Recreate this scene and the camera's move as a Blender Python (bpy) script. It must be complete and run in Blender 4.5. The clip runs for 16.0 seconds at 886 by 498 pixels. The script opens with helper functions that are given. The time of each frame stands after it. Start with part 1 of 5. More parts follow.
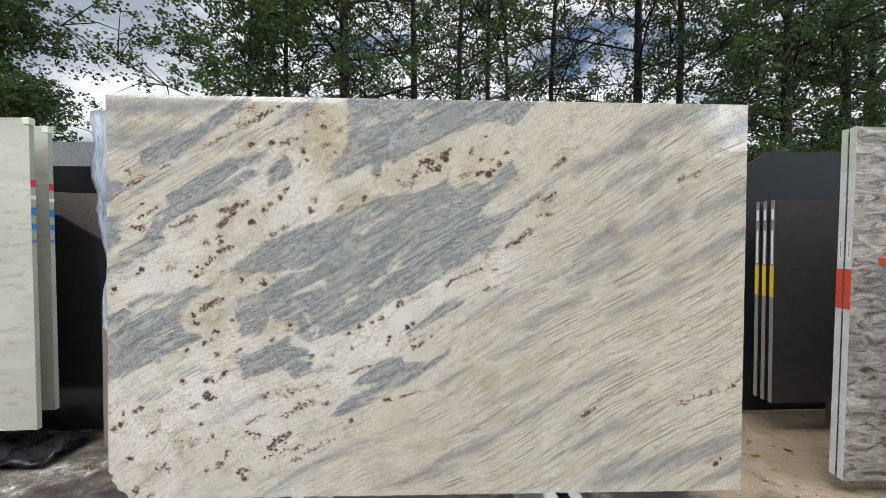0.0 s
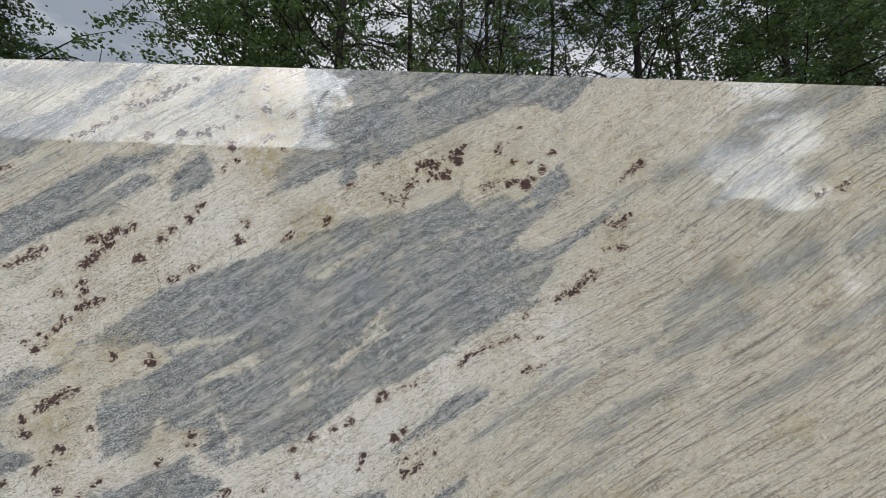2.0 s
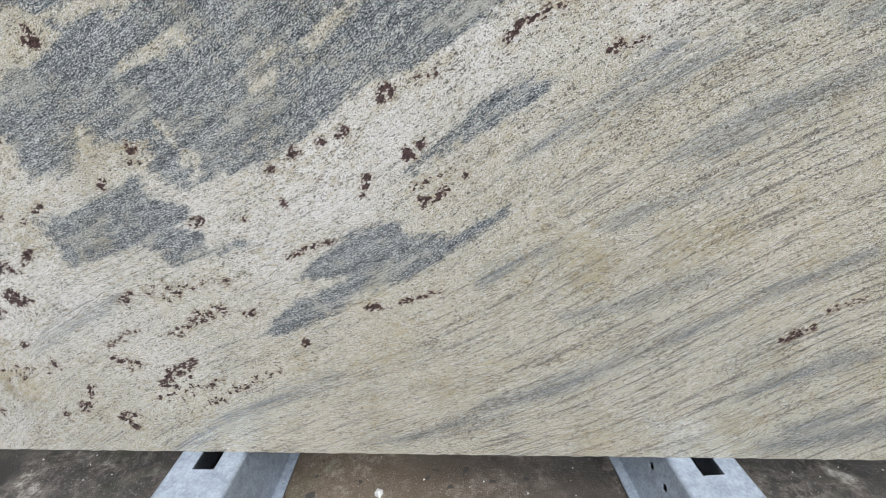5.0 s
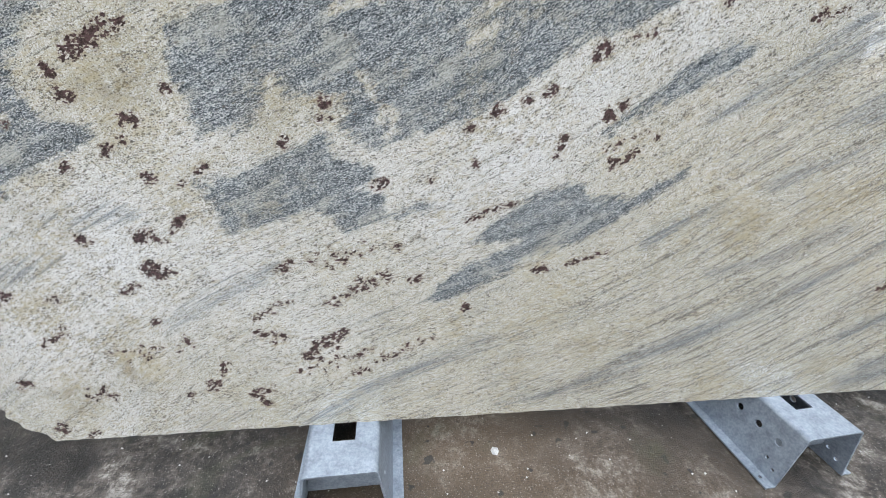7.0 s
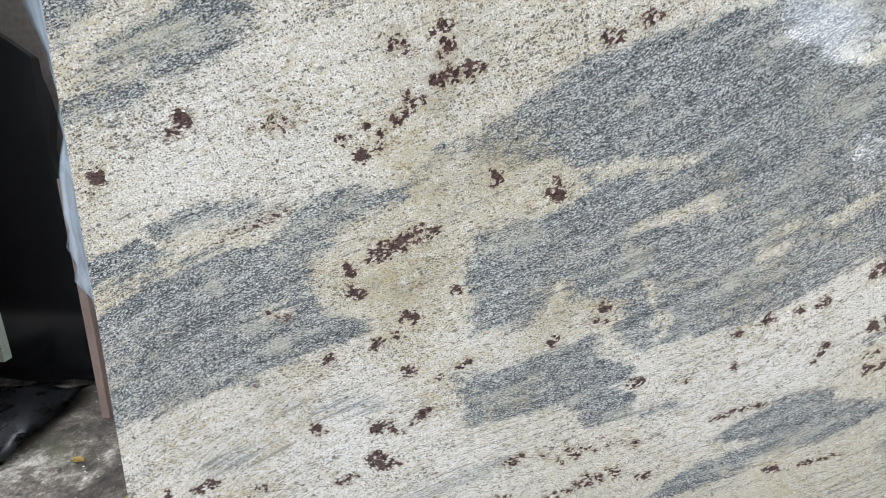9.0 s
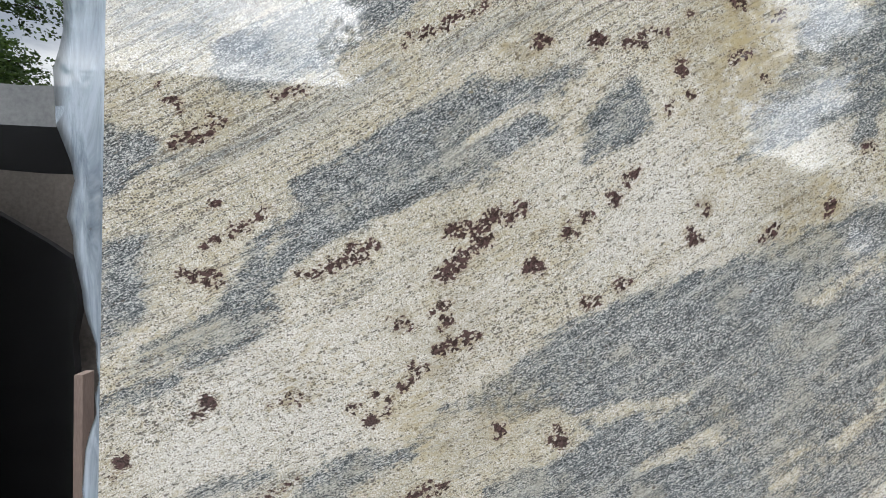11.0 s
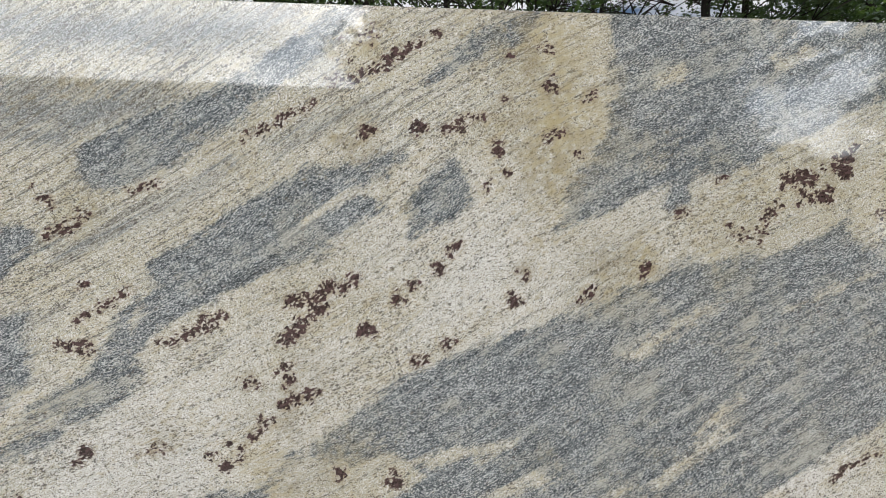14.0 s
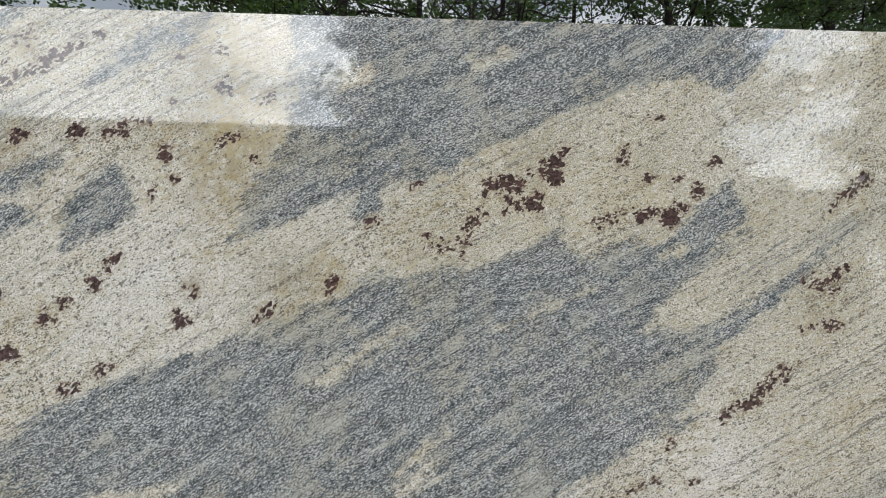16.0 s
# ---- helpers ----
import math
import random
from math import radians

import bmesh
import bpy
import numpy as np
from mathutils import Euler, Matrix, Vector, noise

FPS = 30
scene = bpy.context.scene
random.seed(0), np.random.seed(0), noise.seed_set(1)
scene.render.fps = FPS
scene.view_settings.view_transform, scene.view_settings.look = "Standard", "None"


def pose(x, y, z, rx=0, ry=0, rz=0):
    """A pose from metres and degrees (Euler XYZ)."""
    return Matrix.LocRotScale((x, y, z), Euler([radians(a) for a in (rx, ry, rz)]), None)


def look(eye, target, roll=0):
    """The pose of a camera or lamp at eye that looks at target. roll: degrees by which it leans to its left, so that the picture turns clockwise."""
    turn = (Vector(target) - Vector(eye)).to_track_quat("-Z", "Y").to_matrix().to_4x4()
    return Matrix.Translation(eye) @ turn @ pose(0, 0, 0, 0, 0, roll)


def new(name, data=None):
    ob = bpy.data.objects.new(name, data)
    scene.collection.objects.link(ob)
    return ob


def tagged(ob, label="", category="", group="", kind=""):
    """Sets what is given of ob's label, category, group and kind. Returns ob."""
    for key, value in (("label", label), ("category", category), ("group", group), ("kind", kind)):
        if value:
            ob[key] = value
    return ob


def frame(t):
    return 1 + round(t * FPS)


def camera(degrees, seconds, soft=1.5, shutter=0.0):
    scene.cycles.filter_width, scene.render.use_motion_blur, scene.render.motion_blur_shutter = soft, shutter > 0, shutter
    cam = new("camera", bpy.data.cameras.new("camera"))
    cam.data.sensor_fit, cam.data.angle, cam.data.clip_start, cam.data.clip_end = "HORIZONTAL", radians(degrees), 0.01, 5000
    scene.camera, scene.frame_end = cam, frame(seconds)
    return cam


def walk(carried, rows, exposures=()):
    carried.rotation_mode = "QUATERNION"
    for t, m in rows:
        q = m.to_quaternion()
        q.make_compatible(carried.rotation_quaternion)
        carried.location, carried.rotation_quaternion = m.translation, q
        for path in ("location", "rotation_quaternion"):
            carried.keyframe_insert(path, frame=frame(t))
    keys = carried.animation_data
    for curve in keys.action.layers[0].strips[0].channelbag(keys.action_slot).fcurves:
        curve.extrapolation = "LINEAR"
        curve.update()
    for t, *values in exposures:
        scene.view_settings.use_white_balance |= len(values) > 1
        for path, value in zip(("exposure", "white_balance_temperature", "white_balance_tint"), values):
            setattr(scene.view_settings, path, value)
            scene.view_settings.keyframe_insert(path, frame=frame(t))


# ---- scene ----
cam = camera(94.6, 16.0, soft=0.8)
PATH = [
    (0, (-0.001, 0.143, 1.261), (0.088, 2.140, 1.223), 0.1),
    (0.5, (0.027, 0.290, 1.268), (0.125, 2.287, 1.303), 0.6),
    (1, (0.010, 0.460, 1.265), (0.146, 2.453, 1.374), 1.0),
    (1.5, (-0.016, 0.637, 1.278), (0.141, 2.623, 1.457), 0.8),
    (2, (-0.013, 0.806, 1.261), (0.099, 2.793, 1.463), 0.1),
    (2.5, (0.034, 1.001, 1.256), (0.039, 2.998, 1.358), -0.6),
    (3, (0.026, 1.086, 1.222), (-0.018, 3.084, 1.133), -1.1),
    (3.5, (0.011, 1.135, 1.169), (-0.050, 3.113, 0.876), -1.4),
    (4, (0.013, 1.157, 1.106), (-0.062, 3.100, 0.639), -1.4),
    (4.5, (0.017, 1.165, 1.053), (-0.057, 3.049, 0.387), -1.2),
    (4.7, (0.017, 1.158, 1.030), (-0.050, 3.025, 0.314), -1.2),
    (6.8, (-0.388, 1.134, 0.996), (-0.218, 2.921, 0.115), 1.1),
    (7, (-0.445, 1.155, 0.997), (-0.237, 2.937, 0.113), 1.4),
    (7.5, (-0.575, 1.207, 1.014), (-0.343, 2.984, 0.126), 2.6),
    (8, (-0.703, 1.238, 1.045), (-0.473, 3.049, 0.229), 4.5),
    (8.5, (-0.850, 1.280, 1.094), (-0.619, 3.145, 0.410), 5.1),
    (9, (-0.889, 1.312, 1.165), (-0.663, 3.211, 0.580), 5.0),
    (9.5, (-0.900, 1.317, 1.206), (-0.662, 3.263, 0.807), 4.4),
    (10, (-0.903, 1.317, 1.256), (-0.660, 3.285, 1.002), 3.7),
    (10.2, (-0.904, 1.315, 1.278), (-0.662, 3.290, 1.081), 3.2),
    (12.3, (-0.873, 1.263, 1.513), (-0.824, 3.262, 1.507), 0.1),
    (12.5, (-0.869, 1.261, 1.527), (-0.832, 3.260, 1.515), 0.0),
    (13, (-0.857, 1.260, 1.546), (-0.827, 3.259, 1.512), -0.2),
    (13.5, (-0.778, 1.245, 1.527), (-0.728, 3.244, 1.482), 0.0),
    (14, (-0.623, 1.205, 1.499), (-0.530, 3.201, 1.416), 0.5),
    (14.5, (-0.502, 1.209, 1.476), (-0.392, 3.205, 1.407), 0.4),
    (15, (-0.377, 1.247, 1.457), (-0.265, 3.244, 1.448), -0.3),
    (15.5, (-0.253, 1.263, 1.470), (-0.161, 3.259, 1.537), -0.5),
    (16, (-0.114, 1.246, 1.466), (-0.028, 3.242, 1.555), 0.2),
]
walk(cam, [(t, look(eye, target, roll)) for t, eye, target, roll in PATH],
     exposures=((0, 0.20, 6450, 10), (1, 0.0, 6450, 10), (2, -0.20, 6400, 10), (2.8, -0.20, 6380, 10), (3.5, -0.10, 6380, 10), (4.5, 0.02, 6300, 10), (7, 0.13, 6000, 9), (9, 0.20, 6180, 9),
                (10.2, 0.10, 6330, 9), (12.5, -0.08, 6450, 9), (14, -0.09, 6500, 9), (16, -0.17, 6400, 8)))

# ---- sky, sun, exposure ----
world = bpy.data.worlds.new("sky")
scene.world = world
world.use_nodes = True
wn, wl = world.node_tree.nodes, world.node_tree.links
wn.clear()
w_out = wn.new("ShaderNodeOutputWorld")
w_bg = wn.new("ShaderNodeBackground")
w_sky = wn.new("ShaderNodeTexSky")
w_sky.sky_type = "NISHITA"
w_sky.sun_disc = False
w_sky.sun_elevation = radians(36)
w_sky.sun_rotation = radians(188)
w_co = wn.new("ShaderNodeTexCoord")
w_map = wn.new("ShaderNodeMapping")
w_map.inputs["Scale"].default_value = (1, 1, 2.2)
w_map.inputs["Location"].default_value = (3.1, 0.4, 0.2)
w_n = wn.new("ShaderNodeTexNoise")
w_n.inputs["Scale"].default_value = 2.3
w_n.inputs["Detail"].default_value = 7
w_n.inputs["Roughness"].default_value = 0.55
w_cover = wn.new("ShaderNodeValToRGB")
w_cover.color_ramp.elements[0].position = 0.34
w_cover.color_ramp.elements[1].position = 0.47
w_tone = wn.new("ShaderNodeValToRGB")
w_tone.color_ramp.elements[0].position = 0.38
w_tone.color_ramp.elements[0].color = (17, 17, 17, 1)
w_tone.color_ramp.elements[1].position = 0.62
w_tone.color_ramp.elements[1].color = (5.0, 5.6, 6.6, 1)
w_mix = wn.new("ShaderNodeMixRGB")
wl.new(w_co.outputs["Generated"], w_map.inputs["Vector"])
wl.new(w_map.outputs["Vector"], w_n.inputs["Vector"])
wl.new(w_n.outputs["Fac"], w_cover.inputs["Fac"])
wl.new(w_n.outputs["Fac"], w_tone.inputs["Fac"])
wl.new(w_cover.outputs["Color"], w_mix.inputs["Fac"])
wl.new(w_sky.outputs["Color"], w_mix.inputs["Color1"])
wl.new(w_tone.outputs["Color"], w_mix.inputs["Color2"])
# the veiled sun brightens the clouds round it
SUN_WAY = Vector((0.12, -0.75, 0.65)).normalized()
w_dot = wn.new("ShaderNodeVectorMath")
w_dot.operation = "DOT_PRODUCT"
w_dot.inputs[1].default_value = SUN_WAY
w_max = wn.new("ShaderNodeMath")
w_max.operation = "MAXIMUM"
w_max.inputs[1].default_value = 0.0
w_pow = wn.new("ShaderNodeMath")
w_pow.operation = "POWER"
w_pow.inputs[1].default_value = 2.6
w_gain = wn.new("ShaderNodeMath")
w_gain.operation = "MULTIPLY_ADD"
w_gain.inputs[1].default_value = 9.0
w_gain.inputs[2].default_value = 0.9
w_lit = wn.new("ShaderNodeVectorMath")
w_lit.operation = "SCALE"
wl.new(w_co.outputs["Generated"], w_dot.inputs[0])
wl.new(w_dot.outputs["Value"], w_max.inputs[0])
wl.new(w_max.outputs["Value"], w_pow.inputs[0])
wl.new(w_pow.outputs["Value"], w_gain.inputs[0])
wl.new(w_gain.outputs["Value"], w_lit.inputs["Scale"])
wl.new(w_mix.outputs["Color"], w_lit.inputs[0])
wl.new(w_lit.outputs["Vector"], w_bg.inputs["Color"])
w_bg.inputs["Strength"].default_value = 0.077
wl.new(w_bg.outputs["Background"], w_out.inputs["Surface"])

sun = new("sun", bpy.data.lights.new("sun", "SUN"))
sun.data.energy = 0.35
sun.data.angle = radians(14)
sun.data.color = (1.0, 0.97, 0.93)
sun.matrix_world = look(20 * SUN_WAY, (0, 0, 0))


# ---- material helpers ----
def material(name):
    m = bpy.data.materials.new(name)
    m.use_nodes = True
    return m, m.node_tree.nodes, m.node_tree.links, m.node_tree.nodes["Principled BSDF"]


def noise_node(nodes, links, vec, scale, detail=4, rough=0.5, distortion=0.0):
    n = nodes.new("ShaderNodeTexNoise")
    n.inputs["Scale"].default_value = scale
    n.inputs["Detail"].default_value = detail
    n.inputs["Roughness"].default_value = rough
    n.inputs["Distortion"].default_value = distortion
    if vec is not None:
        links.new(vec, n.inputs["Vector"])
    return n.outputs["Fac"]


def ramp(nodes, links, fac, stops):
    r = nodes.new("ShaderNodeValToRGB")
    e = r.color_ramp.elements
    while len(e) < len(stops):
        e.new(0.5)
    for k, (p, c) in enumerate(stops):
        e[k].position = p
        e[k].color = (c, c, c, 1) if isinstance(c, (int, float)) else (*c, 1)
    links.new(fac, r.inputs["Fac"])
    return r.outputs["Color"]


def mix(nodes, links, fac, a, b, blend="MIX"):
    m = nodes.new("ShaderNodeMixRGB")
    m.blend_type = blend
    for key, v in (("Fac", fac), ("Color1", a), ("Color2", b)):
        if isinstance(v, (int, float)):
            m.inputs[key].default_value = v if key == "Fac" else (v, v, v, 1)
        elif isinstance(v, tuple):
            m.inputs[key].default_value = (*v, 1)
        else:
            links.new(v, m.inputs[key])
    return m.outputs["Color"]


def calc(nodes, links, op, a, b=0.0, c=None):
    m = nodes.new("ShaderNodeMath")
    m.operation = op
    for k, v in enumerate((a, b) if c is None else (a, b, c)):
        if isinstance(v, (int, float)):
            m.inputs[k].default_value = v
        else:
            links.new(v, m.inputs[k])
    return m.outputs["Value"]


def bump(nodes, links, height, strength, distance, bsdf):
    b = nodes.new("ShaderNodeBump")
    b.inputs["Strength"].default_value = strength
    b.inputs["Distance"].default_value = distance
    links.new(height, b.inputs["Height"])
    links.new(b.outputs["Normal"], bsdf.inputs["Normal"])


def obj_co(nodes):
    return nodes.new("ShaderNodeTexCoord").outputs["Object"]


def scaled(nodes, links, vec, s, rot=(0, 0, 0), loc=(0, 0, 0)):
    m = nodes.new("ShaderNodeMapping")
    m.inputs["Scale"].default_value = s
    m.inputs["Rotation"].default_value = rot
    m.inputs["Location"].default_value = loc
    links.new(vec, m.inputs["Vector"])
    return m.outputs["Vector"]


def mottled(name, dark, light, scale=4.0, fine=60.0, rough=(0.5, 0.7), metallic=0.0, relief=0.2, depth=0.003, stretch=(1, 1, 1), rot=(0, 0, 0), lo=0.35, hi=0.65):
    """Two tones mixed by a coarse and a fine noise, with relief."""
    m, nd, ln, bs = material(name)
    co = scaled(nd, ln, obj_co(nd), stretch, rot)
    n1 = noise_node(nd, ln, co, scale, 6, 0.6)
    n2 = noise_node(nd, ln, co, fine, 4, 0.6)
    f = calc(nd, ln, "MULTIPLY_ADD", n2, 0.45, calc(nd, ln, "MULTIPLY", n1, 0.55))
    ln.new(ramp(nd, ln, f, [(lo, dark), (hi, light)]), bs.inputs["Base Color"])
    ln.new(ramp(nd, ln, n1, [(0.3, rough[0]), (0.7, rough[1])]), bs.inputs["Roughness"])
    bs.inputs["Metallic"].default_value = metallic
    bump(nd, ln, f, relief, depth, bs)
    return m


# ---- materials ----
def granite_material():
    """Polished cream granite: grey gneissic fields, garnets and rust follow the slab's own fields; crystals, flecks and streaks are scattered along the grain."""
    m, nd, ln, bs = material("polished_cream_granite")

    def field(name):
        a = nd.new("ShaderNodeAttribute")
        a.attribute_name = name
        return a.outputs["Vector"] if name == "flow" else a.outputs["Fac"]
    grey, vein, garnet, rust, pale, lined, fl = (field(k) for k in ("grey", "vein", "garnet", "rust", "pale", "lined", "flow"))
    co = obj_co(nd)

    def along(su, sv, detail, rough=0.55, loc=(0, 0, 0), distortion=0.0):
        return noise_node(nd, ln, scaled(nd, ln, fl, (su, sv, 1), (0, 0, 0), loc), 1.0, detail, rough, distortion)

    def cells(su, sv, loc=(0, 0, 0)):
        """Crystals along the grain: the distance to each one's middle, and a number of its own."""
        v = nd.new("ShaderNodeTexVoronoi")
        v.voronoi_dimensions = "2D"
        v.inputs["Scale"].default_value = 1.0
        ln.new(scaled(nd, ln, fl, (su, sv, 1), (0, 0, 0), loc), v.inputs["Vector"])
        s = nd.new("ShaderNodeSeparateColor")
        ln.new(v.outputs["Color"], s.inputs["Color"])
        return v.outputs["Distance"], s.outputs["Red"], s.outputs["Green"]

    def times(*v):
        s = v[0]
        for w in v[1:]:
            s = calc(nd, ln, "MULTIPLY", s, w)
        return s

    def centred(v, k):
        return calc(nd, ln, "MULTIPLY", calc(nd, ln, "SUBTRACT", v, 0.5), k)

    def add(*v):
        s = v[0]
        for w in v[1:]:
            s = calc(nd, ln, "ADD", s, w)
        return s

    def cut(v, lo, hi):
        r = nd.new("ShaderNodeMapRange")
        r.interpolation_type = "SMOOTHSTEP"
        r.inputs["From Min"].default_value = lo
        r.inputs["From Max"].default_value = hi
        ln.new(v, r.inputs["Value"])
        return r.outputs["Result"]

    def flecks(cell, share, size):
        """Those crystals whose number falls below the share, with ragged rims."""
        d, own, other = cell
        rim = calc(nd, ln, "SUBTRACT", calc(nd, ln, "MULTIPLY_ADD", other, 0.30, size), add(d, centred(ragged, 0.55)))
        return times(cut(rim, -0.05, 0.06), cut(calc(nd, ln, "SUBTRACT", share, own), -0.004, 0.004))
    ragged = along(420, 560, 2, 0.6, (4, 7, 0))
    salt = noise_node(nd, ln, co, 430, 3, 0.8)
    grain = along(215, 470, 3, 0.8, (7, 3, 0), 0.3)
    clot = along(48, 100, 4, 0.72, (3, 5, 0), 0.5)
    streak = along(5.0, 46, 6, 0.66, (0, 0, 0), 0.3)
    thin = along(4.5, 115, 3, 0.6, (5, 2, 0), 0.15)
    hair = along(16, 300, 2, 0.6, (9, 4, 0), 0.2)
    band = along(1.6, 13, 4, 0.55, (4, 1, 0))
    patch = along(5.5, 12, 4, 0.6, (3, 3, 0))
    blot = noise_node(nd, ln, co, 9, 5, 0.6)
    wob = noise_node(nd, ln, co, 34, 4, 0.62)
    stain = noise_node(nd, ln, co, 5.0, 5, 0.65, 0.5)
    crystal = cells(215, 285)
    coarse = cells(110, 150, (3, 2, 0))
    fine = cells(290, 400, (1, 5, 0))
    big = cells(125, 210, (6, 1, 0))
    dash = cells(85, 300, (2, 9, 0))
    inside = cut(grey, 0.012, -0.012)
    outside = calc(nd, ln, "SUBTRACT", 1.0, inside)
    # cream ground of pale, yellowish and greyish crystals
    warm = mix(nd, ln, cut(blot, 0.36, 0.64), (0.435, 0.387, 0.270), (0.515, 0.468, 0.357))
    cream = mix(nd, ln, pale, warm, (0.76, 0.735, 0.69))
    cream = mix(nd, ln, times(cut(coarse[1], 0.55, 0.95), 0.50), cream, (0.40, 0.35, 0.25))
    cream = mix(nd, ln, times(cut(crystal[1], 0.60, 0.98), 0.45), cream, (0.82, 0.79, 0.74))
    cream = mix(nd, ln, times(cut(crystal[2], 0.70, 1.0), 0.60), cream, (0.36, 0.33, 0.275))
    cream = mix(nd, ln, times(cut(salt, 0.49, 0.39), 0.78), cream, (0.22, 0.185, 0.135))
    cream = mix(nd, ln, times(cut(salt, 0.515, 0.61), 0.78), cream, (0.86, 0.84, 0.80))
    cream = mix(nd, ln, times(cut(add(clot, centred(blot, 0.5), centred(patch, 0.5)), 0.50, 0.66), 0.42), cream, (0.47, 0.395, 0.25))
    # salt-and-pepper grey, with cream-speckled clouds along the grain
    tone = add(times(grain, 0.46), times(salt, 0.28), times(clot, 0.17), times(streak, 0.09))
    stone_grey = ramp(nd, ln, tone, [(0.432, (0.026, 0.030, 0.031)), (0.476, (0.100, 0.109, 0.110)), (0.512, (0.232, 0.243, 0.239)), (0.552, (0.63, 0.62, 0.585))])
    cloud = add(centred(streak, 0.7), blot, centred(wob, 0.45), centred(grain, 0.55), centred(salt, 0.45))
    stone_grey = mix(nd, ln, times(cut(cloud, 0.50, 0.70), 0.66), stone_grey, (0.45, 0.425, 0.355))
    stone_grey = mix(nd, ln, times(cut(add(thin, centred(hair, 0.5), centred(grain, 0.3)), 0.46, 0.33), 0.50), stone_grey, (0.085, 0.10, 0.108))
    # loose grey streaks between the fields
    loose = times(cut(add(thin, centred(hair, 0.6), centred(grain, 0.35), times(lined, 0.03)), 0.53, 0.64), cut(add(band, times(lined, 0.05)), 0.42, 0.58), calc(nd, ln, "SUBTRACT", 1.0, pale))
    col = mix(nd, ln, times(loose, 0.48), cream, stone_grey)
    d_vein = add(vein, centred(streak, 0.060), centred(thin, 0.13), centred(hair, 0.07), centred(grain, 0.03), 0.004)
    col = mix(nd, ln, times(cut(d_vein, 0.022, -0.022), 0.80), col, mix(nd, ln, 0.25, stone_grey, (0.20, 0.225, 0.245)))
    d = add(grey, centred(wob, 0.035), centred(streak, 0.045), centred(thin, 0.030), centred(grain, 0.030), centred(clot, 0.02), centred(crystal[1], 0.006))
    col = mix(nd, ln, cut(d, 0.007, -0.007), col, stone_grey)
    # dark mica and hornblende, scattered and in trains along the grain
    train = times(cut(add(thin, centred(hair, 0.25)), 0.52, 0.62), add(times(lined, 0.8), 0.2))
    rows = cut(add(patch, centred(clot, 0.5)), 0.50, 0.66)
    quiet = add(times(outside, 0.85), 0.15)
    dark = mix(nd, ln, salt, (0.040, 0.036, 0.032), (0.17, 0.145, 0.12))
    few = times(add(times(train, 0.50), times(rows, 0.34), 0.13), quiet)
    col = mix(nd, ln, times(flecks(fine, few, 0.24), 0.88), col, dark)
    col = mix(nd, ln, times(flecks(big, times(add(times(train, 0.34), times(rows, 0.16), 0.03), quiet), 0.16), 0.85), col, dark)
    col = mix(nd, ln, times(flecks(dash, times(add(times(train, 0.75), times(lined, 0.10)), quiet), 0.22), 0.72), col, mix(nd, ln, salt, (0.085, 0.078, 0.068), (0.26, 0.235, 0.195)))
    # rust, olive smudges and garnets
    rm = times(rust, cut(add(wob, centred(clot, 0.7), centred(salt, 0.5)), 0.26, 0.64))
    col = mix(nd, ln, times(rm, 0.92), col, mix(nd, ln, cut(add(blot, centred(clot, 0.6)), 0.38, 0.62), (0.19, 0.14, 0.062), (0.40, 0.325, 0.18)))
    col = mix(nd, ln, times(cut(add(stain, centred(salt, 0.4), centred(clot, 0.7)), 0.54, 0.74), 0.34), col, (0.40, 0.32, 0.175))
    g = add(garnet, centred(crystal[1], 0.0085), centred(ragged, 0.009), centred(along(150, 190, 2, 0.6, (1, 6, 0), 0.4), 0.010))
    col = mix(nd, ln, times(cut(g, 0.0075, 0.001), 0.38), col, (0.33, 0.26, 0.17))
    col = mix(nd, ln, times(cut(g, 0.0009, -0.0009), 0.94), col, mix(nd, ln, cut(add(salt, centred(crystal[2], 0.3)), 0.38, 0.62), (0.022, 0.010, 0.011), (0.085, 0.044, 0.043)))
    ln.new(col, bs.inputs["Base Color"])
    ln.new(ramp(nd, ln, salt, [(0.35, 0.025), (0.65, 0.055)]), bs.inputs["Roughness"])
    bs.inputs["IOR"].default_value = 1.65
    return m


